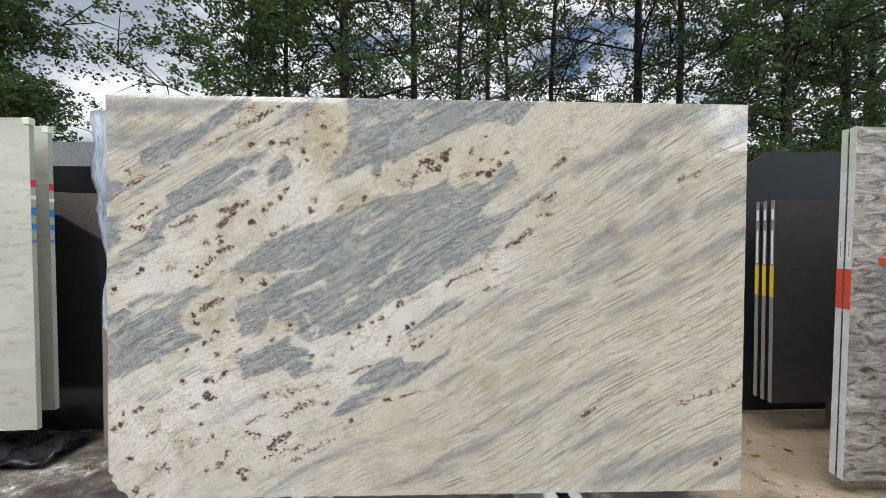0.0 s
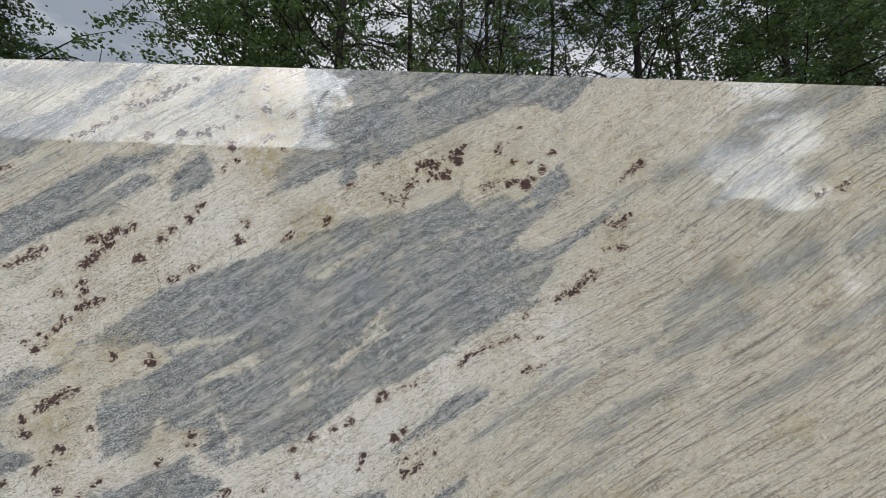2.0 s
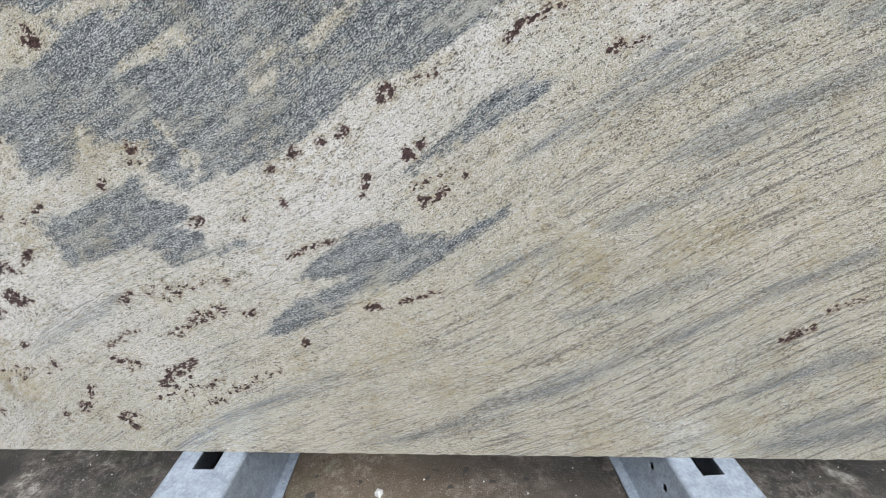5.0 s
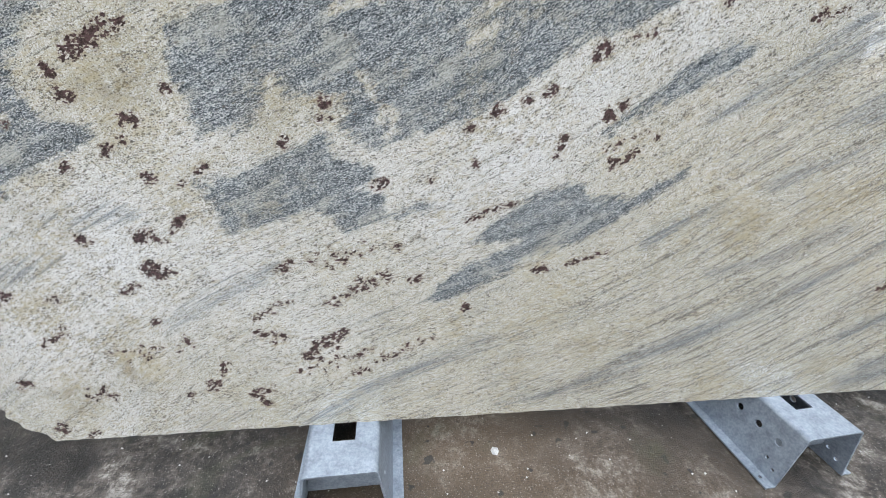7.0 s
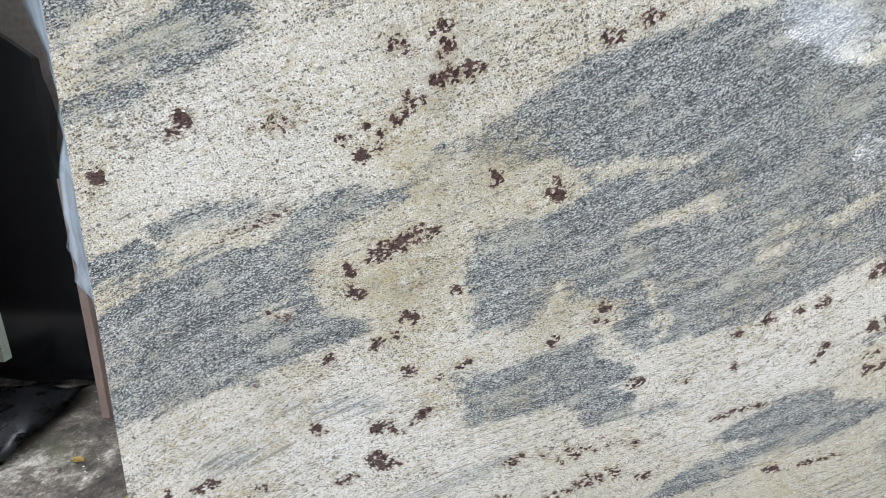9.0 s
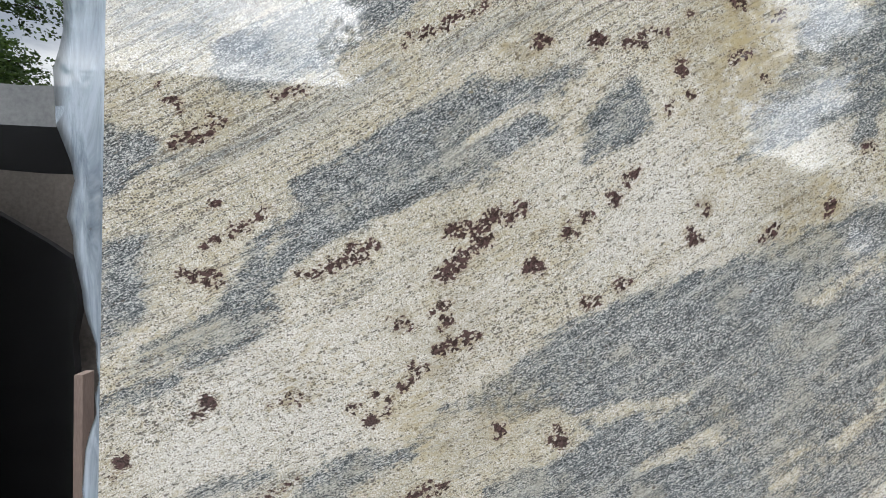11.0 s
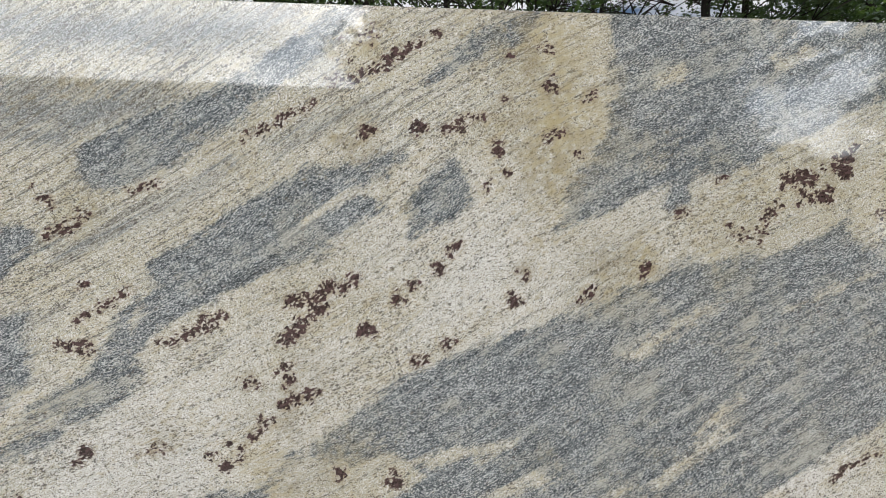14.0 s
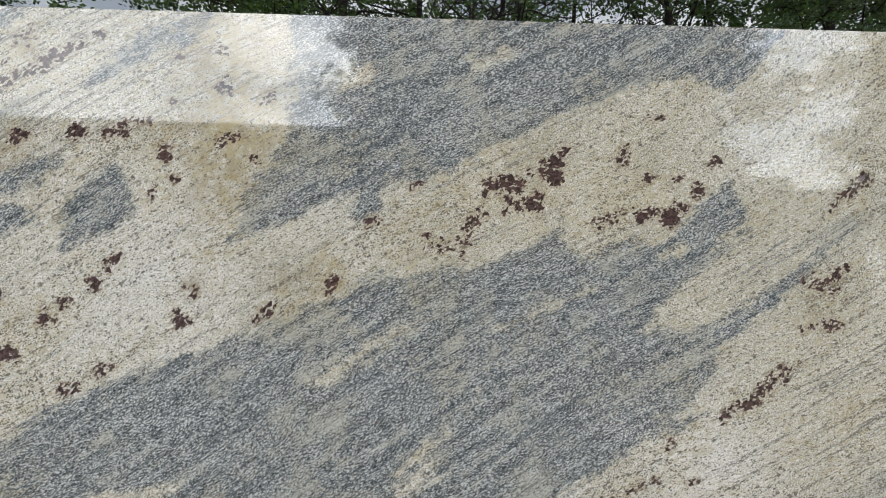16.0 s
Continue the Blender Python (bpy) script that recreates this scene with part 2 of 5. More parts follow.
def concrete_material():
    m, nd, ln, bs = material("dirty_yard_concrete")
    co = obj_co(nd)
    big = noise_node(nd, ln, co, 2.6, 5, 0.6, 0.6)
    mid = noise_node(nd, ln, co, 13, 5, 0.65, 0.4)
    fine = noise_node(nd, ln, co, 70, 4, 0.65)
    grit = noise_node(nd, ln, co, 240, 2, 0.6)
    brown = noise_node(nd, ln, scaled(nd, ln, co, (0.35, 0.35, 0.35), (0, 0, 0), (0.4, 2.2, 0)), 1.0, 3, 0.5)
    f = calc(nd, ln, "MULTIPLY_ADD", mid, 0.42, calc(nd, ln, "MULTIPLY", big, 0.58))
    f = calc(nd, ln, "MULTIPLY_ADD", fine, 0.22, calc(nd, ln, "MULTIPLY", f, 0.78))
    c = ramp(nd, ln, f, [(0.43, (0.014, 0.011, 0.008)), (0.495, (0.045, 0.036, 0.028)), (0.545, (0.115, 0.096, 0.076)), (0.61, (0.36, 0.33, 0.285))])
    c = mix(nd, ln, ramp(nd, ln, brown, [(0.50, 0.0), (0.64, 0.5)]), c, (0.17, 0.115, 0.065))
    c = mix(nd, ln, ramp(nd, ln, grit, [(0.36, 0.6), (0.46, 0.0)]), c, (0.030, 0.025, 0.019))
    c = mix(nd, ln, ramp(nd, ln, grit, [(0.62, 0.0), (0.70, 0.6)]), c, (0.40, 0.37, 0.32))
    # dry sandy soil over the concrete on one side of the yard
    sep = nd.new("ShaderNodeSeparateXYZ")
    ln.new(co, sep.inputs["Vector"])
    sand = calc(nd, ln, "MULTIPLY_ADD", calc(nd, ln, "SUBTRACT", big, 0.5), 2.2, calc(nd, ln, "SUBTRACT", sep.outputs["X"], 1.25))
    c = mix(nd, ln, ramp(nd, ln, sand, [(0.0, 0.0), (0.5, 0.8)]), c, mix(nd, ln, fine, (0.15, 0.105, 0.06), (0.36, 0.27, 0.17)))
    spot = noise_node(nd, ln, co, 22, 2, 0.5)
    c = mix(nd, ln, ramp(nd, ln, spot, [(0.66, 0.0), (0.69, 0.85)]), c, (0.022, 0.019, 0.016))
    moss = noise_node(nd, ln, co, 3.1, 4, 0.6, 0.8)
    c = mix(nd, ln, ramp(nd, ln, moss, [(0.58, 0.0), (0.70, 0.5)]), c, (0.05, 0.055, 0.022))
    ln.new(c, bs.inputs["Base Color"])
    ln.new(ramp(nd, ln, big, [(0.40, 0.32), (0.55, 0.85)]), bs.inputs["Roughness"])
    bump(nd, ln, calc(nd, ln, "ADD", fine, calc(nd, ln, "ADD", mid, grit)), 0.6, 0.005, bs)
    return m


def leaf_material(name, dark, light):
    m, nd, ln, bs = material(name)
    r = nd.new("ShaderNodeNewGeometry").outputs["Random Per Island"]
    ln.new(ramp(nd, ln, r, [(0.0, dark), (1.0, light)]), bs.inputs["Base Color"])
    bs.inputs["Roughness"].default_value = 0.7
    bs.inputs["Specular IOR Level"].default_value = 0.25
    tr = nd.new("ShaderNodeBsdfTranslucent")
    ln.new(ramp(nd, ln, r, [(0.0, (0.03, 0.06, 0.01)), (1.0, (0.09, 0.145, 0.027))]), tr.inputs["Color"])
    ms = nd.new("ShaderNodeMixShader")
    ms.inputs["Fac"].default_value = 0.3
    ln.new(bs.outputs["BSDF"], ms.inputs[1])
    ln.new(tr.outputs["BSDF"], ms.inputs[2])
    ln.new(ms.outputs["Shader"], nd["Material Output"].inputs["Surface"])
    return m


def film_material():
    m, nd, ln, bs = material("milky_plastic_film")
    co = obj_co(nd)
    n = noise_node(nd, ln, scaled(nd, ln, co, (40, 40, 7)), 1.0, 5, 0.65, 0.6)
    ln.new(ramp(nd, ln, n, [(0.35, (0.34, 0.43, 0.52)), (0.65, (0.66, 0.74, 0.82))]), bs.inputs["Base Color"])
    bs.inputs["Roughness"].default_value = 0.22
    ln.new(ramp(nd, ln, n, [(0.3, 0.4), (0.6, 0.8)]), bs.inputs["Alpha"])
    bump(nd, ln, n, 0.5, 0.004, bs)
    return m


def veined(name, base, vein, dark, scale=2.0, rot=0.0, gloss=0.2, lo=0.45, hi=0.62):
    """Banded stone for the neighbouring slabs."""
    m, nd, ln, bs = material(name)
    co = scaled(nd, ln, obj_co(nd), (scale, scale, scale * 3.2), (0, rot, 0))
    a = noise_node(nd, ln, co, 1.0, 8, 0.65, 1.2)
    b = noise_node(nd, ln, co, 7.0, 6, 0.7, 0.5)
    c = ramp(nd, ln, a, [(lo - 0.1, dark), (lo, base), (hi, vein)])
    c = mix(nd, ln, ramp(nd, ln, b, [(0.35, 0.55), (0.5, 0.0)]), c, dark)
    ln.new(c, bs.inputs["Base Color"])
    ln.new(ramp(nd, ln, b, [(0.3, gloss), (0.7, gloss + 0.2)]), bs.inputs["Roughness"])
    bump(nd, ln, b, 0.08, 0.001, bs)
    return m


GRANITE = granite_material()
CONCRETE = concrete_material()
RAW_EDGE = mottled("sawn_granite_edge", (0.28, 0.26, 0.22), (0.55, 0.52, 0.46), 20, 200, (0.7, 0.9))
GALV = mottled("galvanised_steel", (0.22, 0.25, 0.285), (0.42, 0.46, 0.505), 45, 160, (0.42, 0.62), 0.45, 0.10, 0.0008, lo=0.36, hi=0.64)
ONYX = veined("pale_cream_onyx", (0.33, 0.325, 0.265), (0.41, 0.405, 0.34), (0.23, 0.215, 0.17), 1.1, 0.5, 0.25, 0.40, 0.65)
ONYX_EDGE = mottled("pale_green_onyx_edge", (0.24, 0.28, 0.215), (0.36, 0.39, 0.32), 6, 60, (0.4, 0.6))
BLACK = mottled("polished_black_granite", (0.006, 0.006, 0.007), (0.014, 0.014, 0.015), 8, 300, (0.14, 0.24), 0, 0.03, 0.0005)
CHARCOAL = mottled("honed_charcoal_granite", (0.009, 0.011, 0.012), (0.017, 0.020, 0.022), 3, 200, (0.6, 0.7), 0, 0.05, 0.0005)
CHARCOAL.node_tree.nodes["Principled BSDF"].inputs["Specular IOR Level"].default_value = 0.2
BROWN_STONE = mottled("brown_black_granite", (0.012, 0.011, 0.011), (0.044, 0.037, 0.036), 9, 110, (0.3, 0.45), 0, 0.05, 0.0006, (1, 1, 2.2), (0, 0.5, 0))
BROWN_EDGE = mottled("brown_granite_edge", (0.16, 0.14, 0.13), (0.28, 0.25, 0.23), 12, 120, (0.5, 0.7))
TAUPE = mottled("rough_taupe_stone", (0.05, 0.042, 0.036), (0.13, 0.11, 0.095), 5, 60, (0.6, 0.8))
WALL_GREY = mottled("weathered_grey_concrete", (0.06, 0.062, 0.064), (0.14, 0.14, 0.138), 3, 40, (0.7, 0.9))
SILVER = veined("grey_veined_granite", (0.20, 0.182, 0.155), (0.46, 0.44, 0.40), (0.05, 0.043, 0.036), 7.5, -0.30, 0.3, 0.47, 0.68)
SILVER_EDGE = mottled("pale_polished_edge", (0.44, 0.45, 0.43), (0.66, 0.67, 0.64), 9, 70, (0.3, 0.5))
WOOD = mottled("pinkish_timber", (0.12, 0.085, 0.07), (0.24, 0.175, 0.145), 6, 60, (0.6, 0.8), 0, 0.2, 0.002, (6, 6, 0.6))
FILM = film_material()
BARK = mottled("dark_bark", (0.006, 0.005, 0.004), (0.020, 0.016, 0.013), 14, 70, (0.8, 0.95), 0, 0.6, 0.01, (1, 1, 0.3))
BARK.node_tree.nodes["Principled BSDF"].inputs["Specular IOR Level"].default_value = 0.1
LEAF = leaf_material("alder_leaf", (0.013, 0.026, 0.008), (0.042, 0.070, 0.019))
LEAF_FRESH = leaf_material("fresh_leaf", (0.026, 0.052, 0.011), (0.075, 0.12, 0.027))
# darker copy of the alder leaf, with the dense foliage's shade in its colour
LEAF_SHADED = leaf_material("shaded_leaf", (0.009, 0.019, 0.010), (0.029, 0.048, 0.020))
CLADDING = mottled("brown_sheet_cladding", (0.05, 0.047, 0.042), (0.085, 0.08, 0.072), 2, 30, (0.5, 0.7))
ROOFING = mottled("dark_roof_sheet", (0.04, 0.04, 0.042), (0.08, 0.08, 0.082), 2, 30, (0.6, 0.8))


def paint(name, c, rough=0.5):
    return mottled(name, tuple(0.8 * v for v in c), c, 30, 200, (rough, rough + 0.15), 0, 0.05, 0.0005)


RED = paint("red_paint", (0.62, 0.07, 0.03))
YELLOW = paint("yellow_paint", (0.72, 0.52, 0.03))
BLUE = paint("blue_paint", (0.02, 0.18, 0.48))
CRIMSON = paint("crimson_paint", (0.55, 0.03, 0.06))
VIOLET = paint("violet_paint", (0.20, 0.14, 0.50))
WHITE = paint("white_label", (0.78, 0.78, 0.76))
TAPE = paint("pale_green_tape", (0.54, 0.58, 0.46))
INK = paint("grey_print", (0.10, 0.10, 0.10))
ORANGE = paint("orange_plastic", (0.65, 0.13, 0.05))
FOIL = mottled("black_plastic", (0.008, 0.008, 0.009), (0.03, 0.03, 0.032), 20, 120, (0.2, 0.4), 0, 0.3, 0.004)
DRY_LEAF = mottled("dry_leaf", (0.20, 0.12, 0.03), (0.42, 0.30, 0.08), 60, 300, (0.6, 0.8))
CHIP = mottled("stone_chip", (0.35, 0.33, 0.30), (0.65, 0.63, 0.58), 60, 300, (0.6, 0.8))
GREYBLUE = paint("grey_blue_steel", (0.28, 0.33, 0.38))


# ---- mesh helpers ----
def mesh_from(bm, name, mat, smooth=False):
    me = bpy.data.meshes.new(name)
    bmesh.ops.recalc_face_normals(bm, faces=bm.faces)
    bm.to_mesh(me)
    bm.free()
    for mm in (mat if isinstance(mat, (list, tuple)) else [mat]):
        me.materials.append(mm)
    if smooth:
        me.shade_smooth()
    return me


def thing(name, label, category, m=None, group="", kind=""):
    ob = new(name)
    ob.empty_display_size = 0.1
    if m is not None:
        ob.matrix_world = m
    return tagged(ob, label, category, group, kind)


def part(name, bm, mat, parent, label="", smooth=False):
    ob = new(name, mesh_from(bm, name, mat, smooth))
    ob.parent = parent
    return tagged(ob, label) if label else ob


def solo(name, bm, mat, label, category, m=None, group="", kind="", smooth=False):
    ob = new(name, mesh_from(bm, name, mat, smooth))
    if m is not None:
        ob.matrix_world = m
    return tagged(ob, label, category, group, kind)


def box(x0, x1, y0, y1, z0, z1, bevel=0.0, bm=None):
    bm = bm or bmesh.new()
    vs = [bm.verts.new((x, y, z)) for x in (x0, x1) for y in (y0, y1) for z in (z0, z1)]
    fs = [(0, 1, 3, 2), (4, 6, 7, 5), (0, 4, 5, 1), (2, 3, 7, 6), (0, 2, 6, 4), (1, 5, 7, 3)]
    made = [bm.faces.new([vs[i] for i in f]) for f in fs]
    if bevel:
        bmesh.ops.bevel(bm, geom=list({e for f in made for e in f.edges}), offset=bevel, segments=2, affect="EDGES", profile=0.6)
    return bm


def sheet(outline, holes, thick):
    """A plate in the x-z plane with holes through it, thickened towards +y."""
    bm = bmesh.new()
    edges = []
    for loop in [outline, *holes]:
        vs = [bm.verts.new((x, 0, z)) for x, z in loop]
        edges += [bm.edges.new((vs[i], vs[(i + 1) % len(vs)])) for i in range(len(vs))]
    bmesh.ops.triangle_fill(bm, use_beauty=True, use_dissolve=False, edges=edges)
    ext = bmesh.ops.extrude_face_region(bm, geom=list(bm.faces))
    bmesh.ops.translate(bm, verts=[v for v in ext["geom"] if isinstance(v, bmesh.types.BMVert)], vec=(0, thick, 0))
    return bm


def ring(cx, cz, r, n=14):
    return [(cx + r * math.cos(6.28319 * k / n), cz + r * math.sin(6.28319 * k / n)) for k in range(n)]


def tube(bm, pts, radii, sides=7):
    """A tapered tube along points."""
    rows = []
    for k, p in enumerate(pts):
        a, b = Vector(pts[max(k - 1, 0)]), Vector(pts[min(k + 1, len(pts) - 1)])
        d = (b - a).normalized()
        s = d.cross(Vector((0.3, 1, 0.1))).normalized()
        u = d.cross(s)
        rows.append([bm.verts.new(Vector(p) + radii[k] * (math.cos(6.28319 * j / sides) * s + math.sin(6.28319 * j / sides) * u)) for j in range(sides)])
    for r0, r1 in zip(rows, rows[1:]):
        for j in range(sides):
            bm.faces.new((r0[j], r0[(j + 1) % sides], r1[(j + 1) % sides], r1[j]))
    bm.faces.new(rows[0])
    bm.faces.new(rows[-1])
    return bm


# ---- ground ----
def ground_sheet():
    bm = bmesh.new()
    xs = [-400, -60, -20] + [-8 + 0.25 * i for i in range(65)] + [20, 60, 400]
    ys = [-400, -60, -20, -10] + [-4 + 0.25 * i for i in range(53)] + [14, 20, 60, 400]
    grid = [[bm.verts.new((x, y, 0.006 * noise.noise((x * 0.9, y * 0.9, 0)) - 0.006)) for x in xs] for y in ys]
    for a, b in zip(grid, grid[1:]):
        for i in range(len(xs) - 1):
            bm.faces.new((a[i], a[i + 1], b[i + 1], b[i]))
    return solo("ground", bm, CONCRETE, "stained grey-brown concrete yard with dirt and damp", "ground", kind="structure", smooth=True)


ground_sheet()

# ---- the granite slab ----
FOOT = pose(0, 1.868, 0.17)
THICK = 0.03
GREY_FIELDS = []
GREY_FIELDS.append([(-0.819, 0.969), (-0.766, 1.007), (-0.705, 1.054), (-0.644, 1.097), (-0.580, 1.129), (-0.514, 1.147), (-0.446, 1.164), (-0.388, 1.193), (-0.344, 1.226), (-0.342, 1.216), (-0.310, 1.233), (-0.243, 1.243), (-0.210, 1.269), (-0.180, 1.287), (-0.159, 1.273), (-0.125, 1.284), (-0.073, 1.292), (-0.021, 1.301), (0.018, 1.318), (0.066, 1.343), (0.102, 1.365), (0.093, 1.339), (0.128, 1.307), (0.156, 1.315), (0.200, 1.335), (0.263, 1.340), (0.295, 1.376), (0.337, 1.407), (0.367, 1.427), (0.396, 1.379), (0.337, 1.334), (0.326, 1.314), (0.396, 1.361), (0.335, 1.305), (0.279, 1.269), (0.233, 1.221), (0.220, 1.195), (0.260, 1.200), (0.332, 1.212), (0.397, 1.243), (0.463, 1.292), (0.511, 1.323), (0.559, 1.360), (0.559, 1.346), (0.481, 1.283), (0.424, 1.230), (0.349, 1.178), (0.335, 1.143), (0.320, 1.108), (0.275, 1.070), (0.321, 1.071), (0.284, 1.054), (0.220, 1.031), (0.166, 0.999), (0.101, 0.962), (0.024, 0.909), (-0.064, 0.866), (-0.142, 0.840), (-0.198, 0.801), (-0.267, 0.746), (-0.335, 0.713), (-0.388, 0.700), (-0.453, 0.683), (-0.480, 0.669), (-0.518, 0.680), (-0.535, 0.696), (-0.524, 0.729), (-0.527, 0.752), (-0.555, 0.756), (-0.589, 0.749), (-0.624, 0.745), (-0.632, 0.780), (-0.651, 0.775), (-0.658, 0.743), (-0.672, 0.715), (-0.721, 0.697), (-0.765, 0.684), (-0.768, 0.685), (-0.772, 0.737), (-0.787, 0.803), (-0.770, 0.846), (-0.726, 0.871), (-0.680, 0.884), (-0.639, 0.898), (-0.625, 0.926), (-0.641, 0.953), (-0.688, 0.964), (-0.737, 0.949), (-0.778, 0.953), (-0.807, 0.957)])
GREY_FIELDS.append([(-0.796, 0.616), (-0.757, 0.616), (-0.719, 0.631), (-0.664, 0.655), (-0.609, 0.674), (-0.573, 0.695), (-0.559, 0.684), (-0.559, 0.661), (-0.540, 0.647), (-0.488, 0.637), (-0.482, 0.617), (-0.516, 0.597), (-0.471, 0.581), (-0.474, 0.554), (-0.352, 0.570), (-0.392, 0.553), (-0.473, 0.537), (-0.549, 0.516), (-0.569, 0.549), (-0.613, 0.555), (-0.672, 0.534), (-0.756, 0.513), (-0.766, 0.540), (-0.762, 0.577), (-0.785, 0.602)])
GREY_FIELDS.append([(-1.300, 0.783), (-1.271, 0.791), (-1.230, 0.807), (-1.188, 0.797), (-1.224, 0.773), (-1.273, 0.749), (-1.301, 0.733)])
GREY_FIELDS.append([(-1.303, 0.690), (-1.246, 0.737), (-1.203, 0.769), (-1.167, 0.791), (-1.117, 0.808), (-1.066, 0.810), (-1.044, 0.850), (-1.011, 0.879), (-0.971, 0.896), (-0.940, 0.905), (-0.921, 0.892), (-0.879, 0.915), (-0.850, 0.952), (-0.819, 0.970), (-0.807, 0.961), (-0.860, 0.931), (-0.882, 0.886), (-0.932, 0.873), (-0.961, 0.843), (-0.991, 0.810), (-1.006, 0.785), (-1.003, 0.747), (-0.992, 0.720), (-0.933, 0.706), (-0.929, 0.700), (-0.923, 0.690), (-0.998, 0.660), (-1.021, 0.636), (-1.067, 0.618), (-1.095, 0.587), (-1.161, 0.575), (-1.190, 0.562), (-1.250, 0.535), (-1.320, 0.500)])
GREY_FIELDS.append([(-1.215, 0.832), (-1.166, 0.856), (-1.117, 0.873), (-1.074, 0.882), (-1.066, 0.875), (-1.103, 0.849), (-1.160, 0.829), (-1.209, 0.817)])
GREY_FIELDS.append([(-1.303, 0.964), (-1.250, 1.002), (-1.197, 1.012), (-1.184, 1.006), (-1.205, 0.984), (-1.251, 0.966), (-1.301, 0.948)])
GREY_FIELDS.append([(-1.070, 1.236), (-1.096, 1.200), (-1.121, 1.171), (-1.126, 1.136), (-1.163, 1.099), (-1.189, 1.083), (-1.238, 1.059), (-1.259, 1.032), (-1.216, 1.040), (-1.184, 1.019), (-1.130, 1.041), (-1.096, 1.072), (-1.061, 1.103), (-1.089, 1.113), (-1.069, 1.141), (-1.045, 1.169), (-1.008, 1.188), (-0.966, 1.209), (-0.911, 1.245), (-0.839, 1.266), (-0.804, 1.283), (-0.794, 1.278), (-0.760, 1.321), (-0.709, 1.354), (-0.686, 1.375), (-0.735, 1.388), (-0.701, 1.413), (-0.648, 1.451), (-0.676, 1.455), (-0.726, 1.438), (-0.769, 1.430), (-0.819, 1.430), (-0.878, 1.396), (-0.928, 1.363), (-0.970, 1.329), (-1.012, 1.300), (-1.057, 1.271), (-1.045, 1.237), (-1.070, 1.204), (-1.087, 1.162)])
GREY_FIELDS.append([(-1.299, 1.181), (-1.268, 1.197), (-1.237, 1.203), (-1.248, 1.160), (-1.243, 1.120), (-1.241, 1.087), (-1.261, 1.065), (-1.301, 1.069)])
GREY_FIELDS.append([(-1.300, 1.346), (-1.235, 1.329), (-1.218, 1.313), (-1.259, 1.280), (-1.301, 1.222)])
GREY_FIELDS.append([(-0.654, 1.363), (-0.642, 1.388), (-0.608, 1.430), (-0.574, 1.443), (-0.552, 1.413), (-0.548, 1.380), (-0.582, 1.354), (-0.624, 1.337), (-0.646, 1.320)])
GREY_FIELDS.append([(-1.144, 1.387), (-1.160, 1.429), (-1.144, 1.462), (-1.078, 1.496), (-1.011, 1.525), (-0.945, 1.559), (-0.878, 1.597), (-0.819, 1.635), (-0.760, 1.673), (-0.710, 1.690), (-0.760, 1.631), (-0.802, 1.597), (-0.853, 1.555), (-0.895, 1.513), (-0.936, 1.480), (-0.995, 1.446), (-1.045, 1.413), (-1.103, 1.388)])
GREY_FIELDS.append([(-0.625, 1.565), (-0.591, 1.607), (-0.557, 1.641), (-0.523, 1.663), (-0.433, 1.689), (-0.446, 1.659), (-0.472, 1.634), (-0.523, 1.616), (-0.574, 1.582)])
GREY_FIELDS.append([(-0.407, 1.330), (-0.400, 1.365), (-0.380, 1.415), (-0.347, 1.450), (-0.326, 1.495), (-0.320, 1.548), (-0.317, 1.618), (-0.323, 1.689), (-0.074, 1.690), (0.196, 1.687), (0.467, 1.684), (0.428, 1.628), (0.370, 1.581), (0.342, 1.589), (0.306, 1.607), (0.259, 1.596), (0.176, 1.560), (0.140, 1.553), (0.077, 1.531), (0.041, 1.501), (-0.030, 1.472), (-0.074, 1.447), (-0.126, 1.430), (-0.177, 1.435), (-0.187, 1.384), (-0.211, 1.367), (-0.226, 1.380), (-0.207, 1.414), (-0.279, 1.390), (-0.304, 1.373), (-0.353, 1.347)])
GREY_FIELDS.append([(-0.079, 0.695), (-0.053, 0.720), (-0.002, 0.759), (0.046, 0.802), (0.092, 0.833), (0.138, 0.848), (0.168, 0.839), (0.154, 0.814), (0.103, 0.782), (0.056, 0.759), (-0.003, 0.730)])
GREY_FIELDS.append([(-0.302, 0.491), (-0.257, 0.534), (-0.198, 0.573), (-0.153, 0.594), (-0.110, 0.601), (-0.080, 0.580), (-0.005, 0.571), (0.058, 0.602), (0.108, 0.640), (0.089, 0.607), (0.026, 0.556), (-0.039, 0.509), (-0.107, 0.478), (-0.201, 0.433), (-0.275, 0.393), (-0.350, 0.358), (-0.406, 0.348), (-0.369, 0.392), (-0.303, 0.439), (-0.219, 0.478), (-0.195, 0.497), (-0.252, 0.487)])
GREY_VEINS = []
GREY_VEINS.append([(-1.282, 1.635, 0.026), (-1.011, 1.629, 0.028), (-0.828, 1.668, 0.019)])
GREY_VEINS.append([(-1.283, 1.511, 0.028), (-1.152, 1.508, 0.028), (-1.044, 1.525, 0.017)])
GREY_VEINS.append([(-1.194, 1.284, 0.005), (-1.111, 1.321, 0.011), (-1.028, 1.363, 0.009), (-0.970, 1.404, 0.008), (-0.928, 1.434, 0.004)])
GREY_VEINS.append([(-0.853, 1.463, 0.005), (-0.794, 1.493, 0.009), (-0.718, 1.527, 0.005)])
GREY_VEINS.append([(-1.283, 1.536, 0.017), (-1.176, 1.541, 0.015), (-1.044, 1.542, 0.011)])
GREY_VEINS.append([(-1.275, 1.478, 0.009), (-1.177, 1.470, 0.012)])
GREY_VEINS.append([(-1.235, 1.188, 0.007), (-1.260, 1.122, 0.015), (-1.289, 1.055, 0.012)])
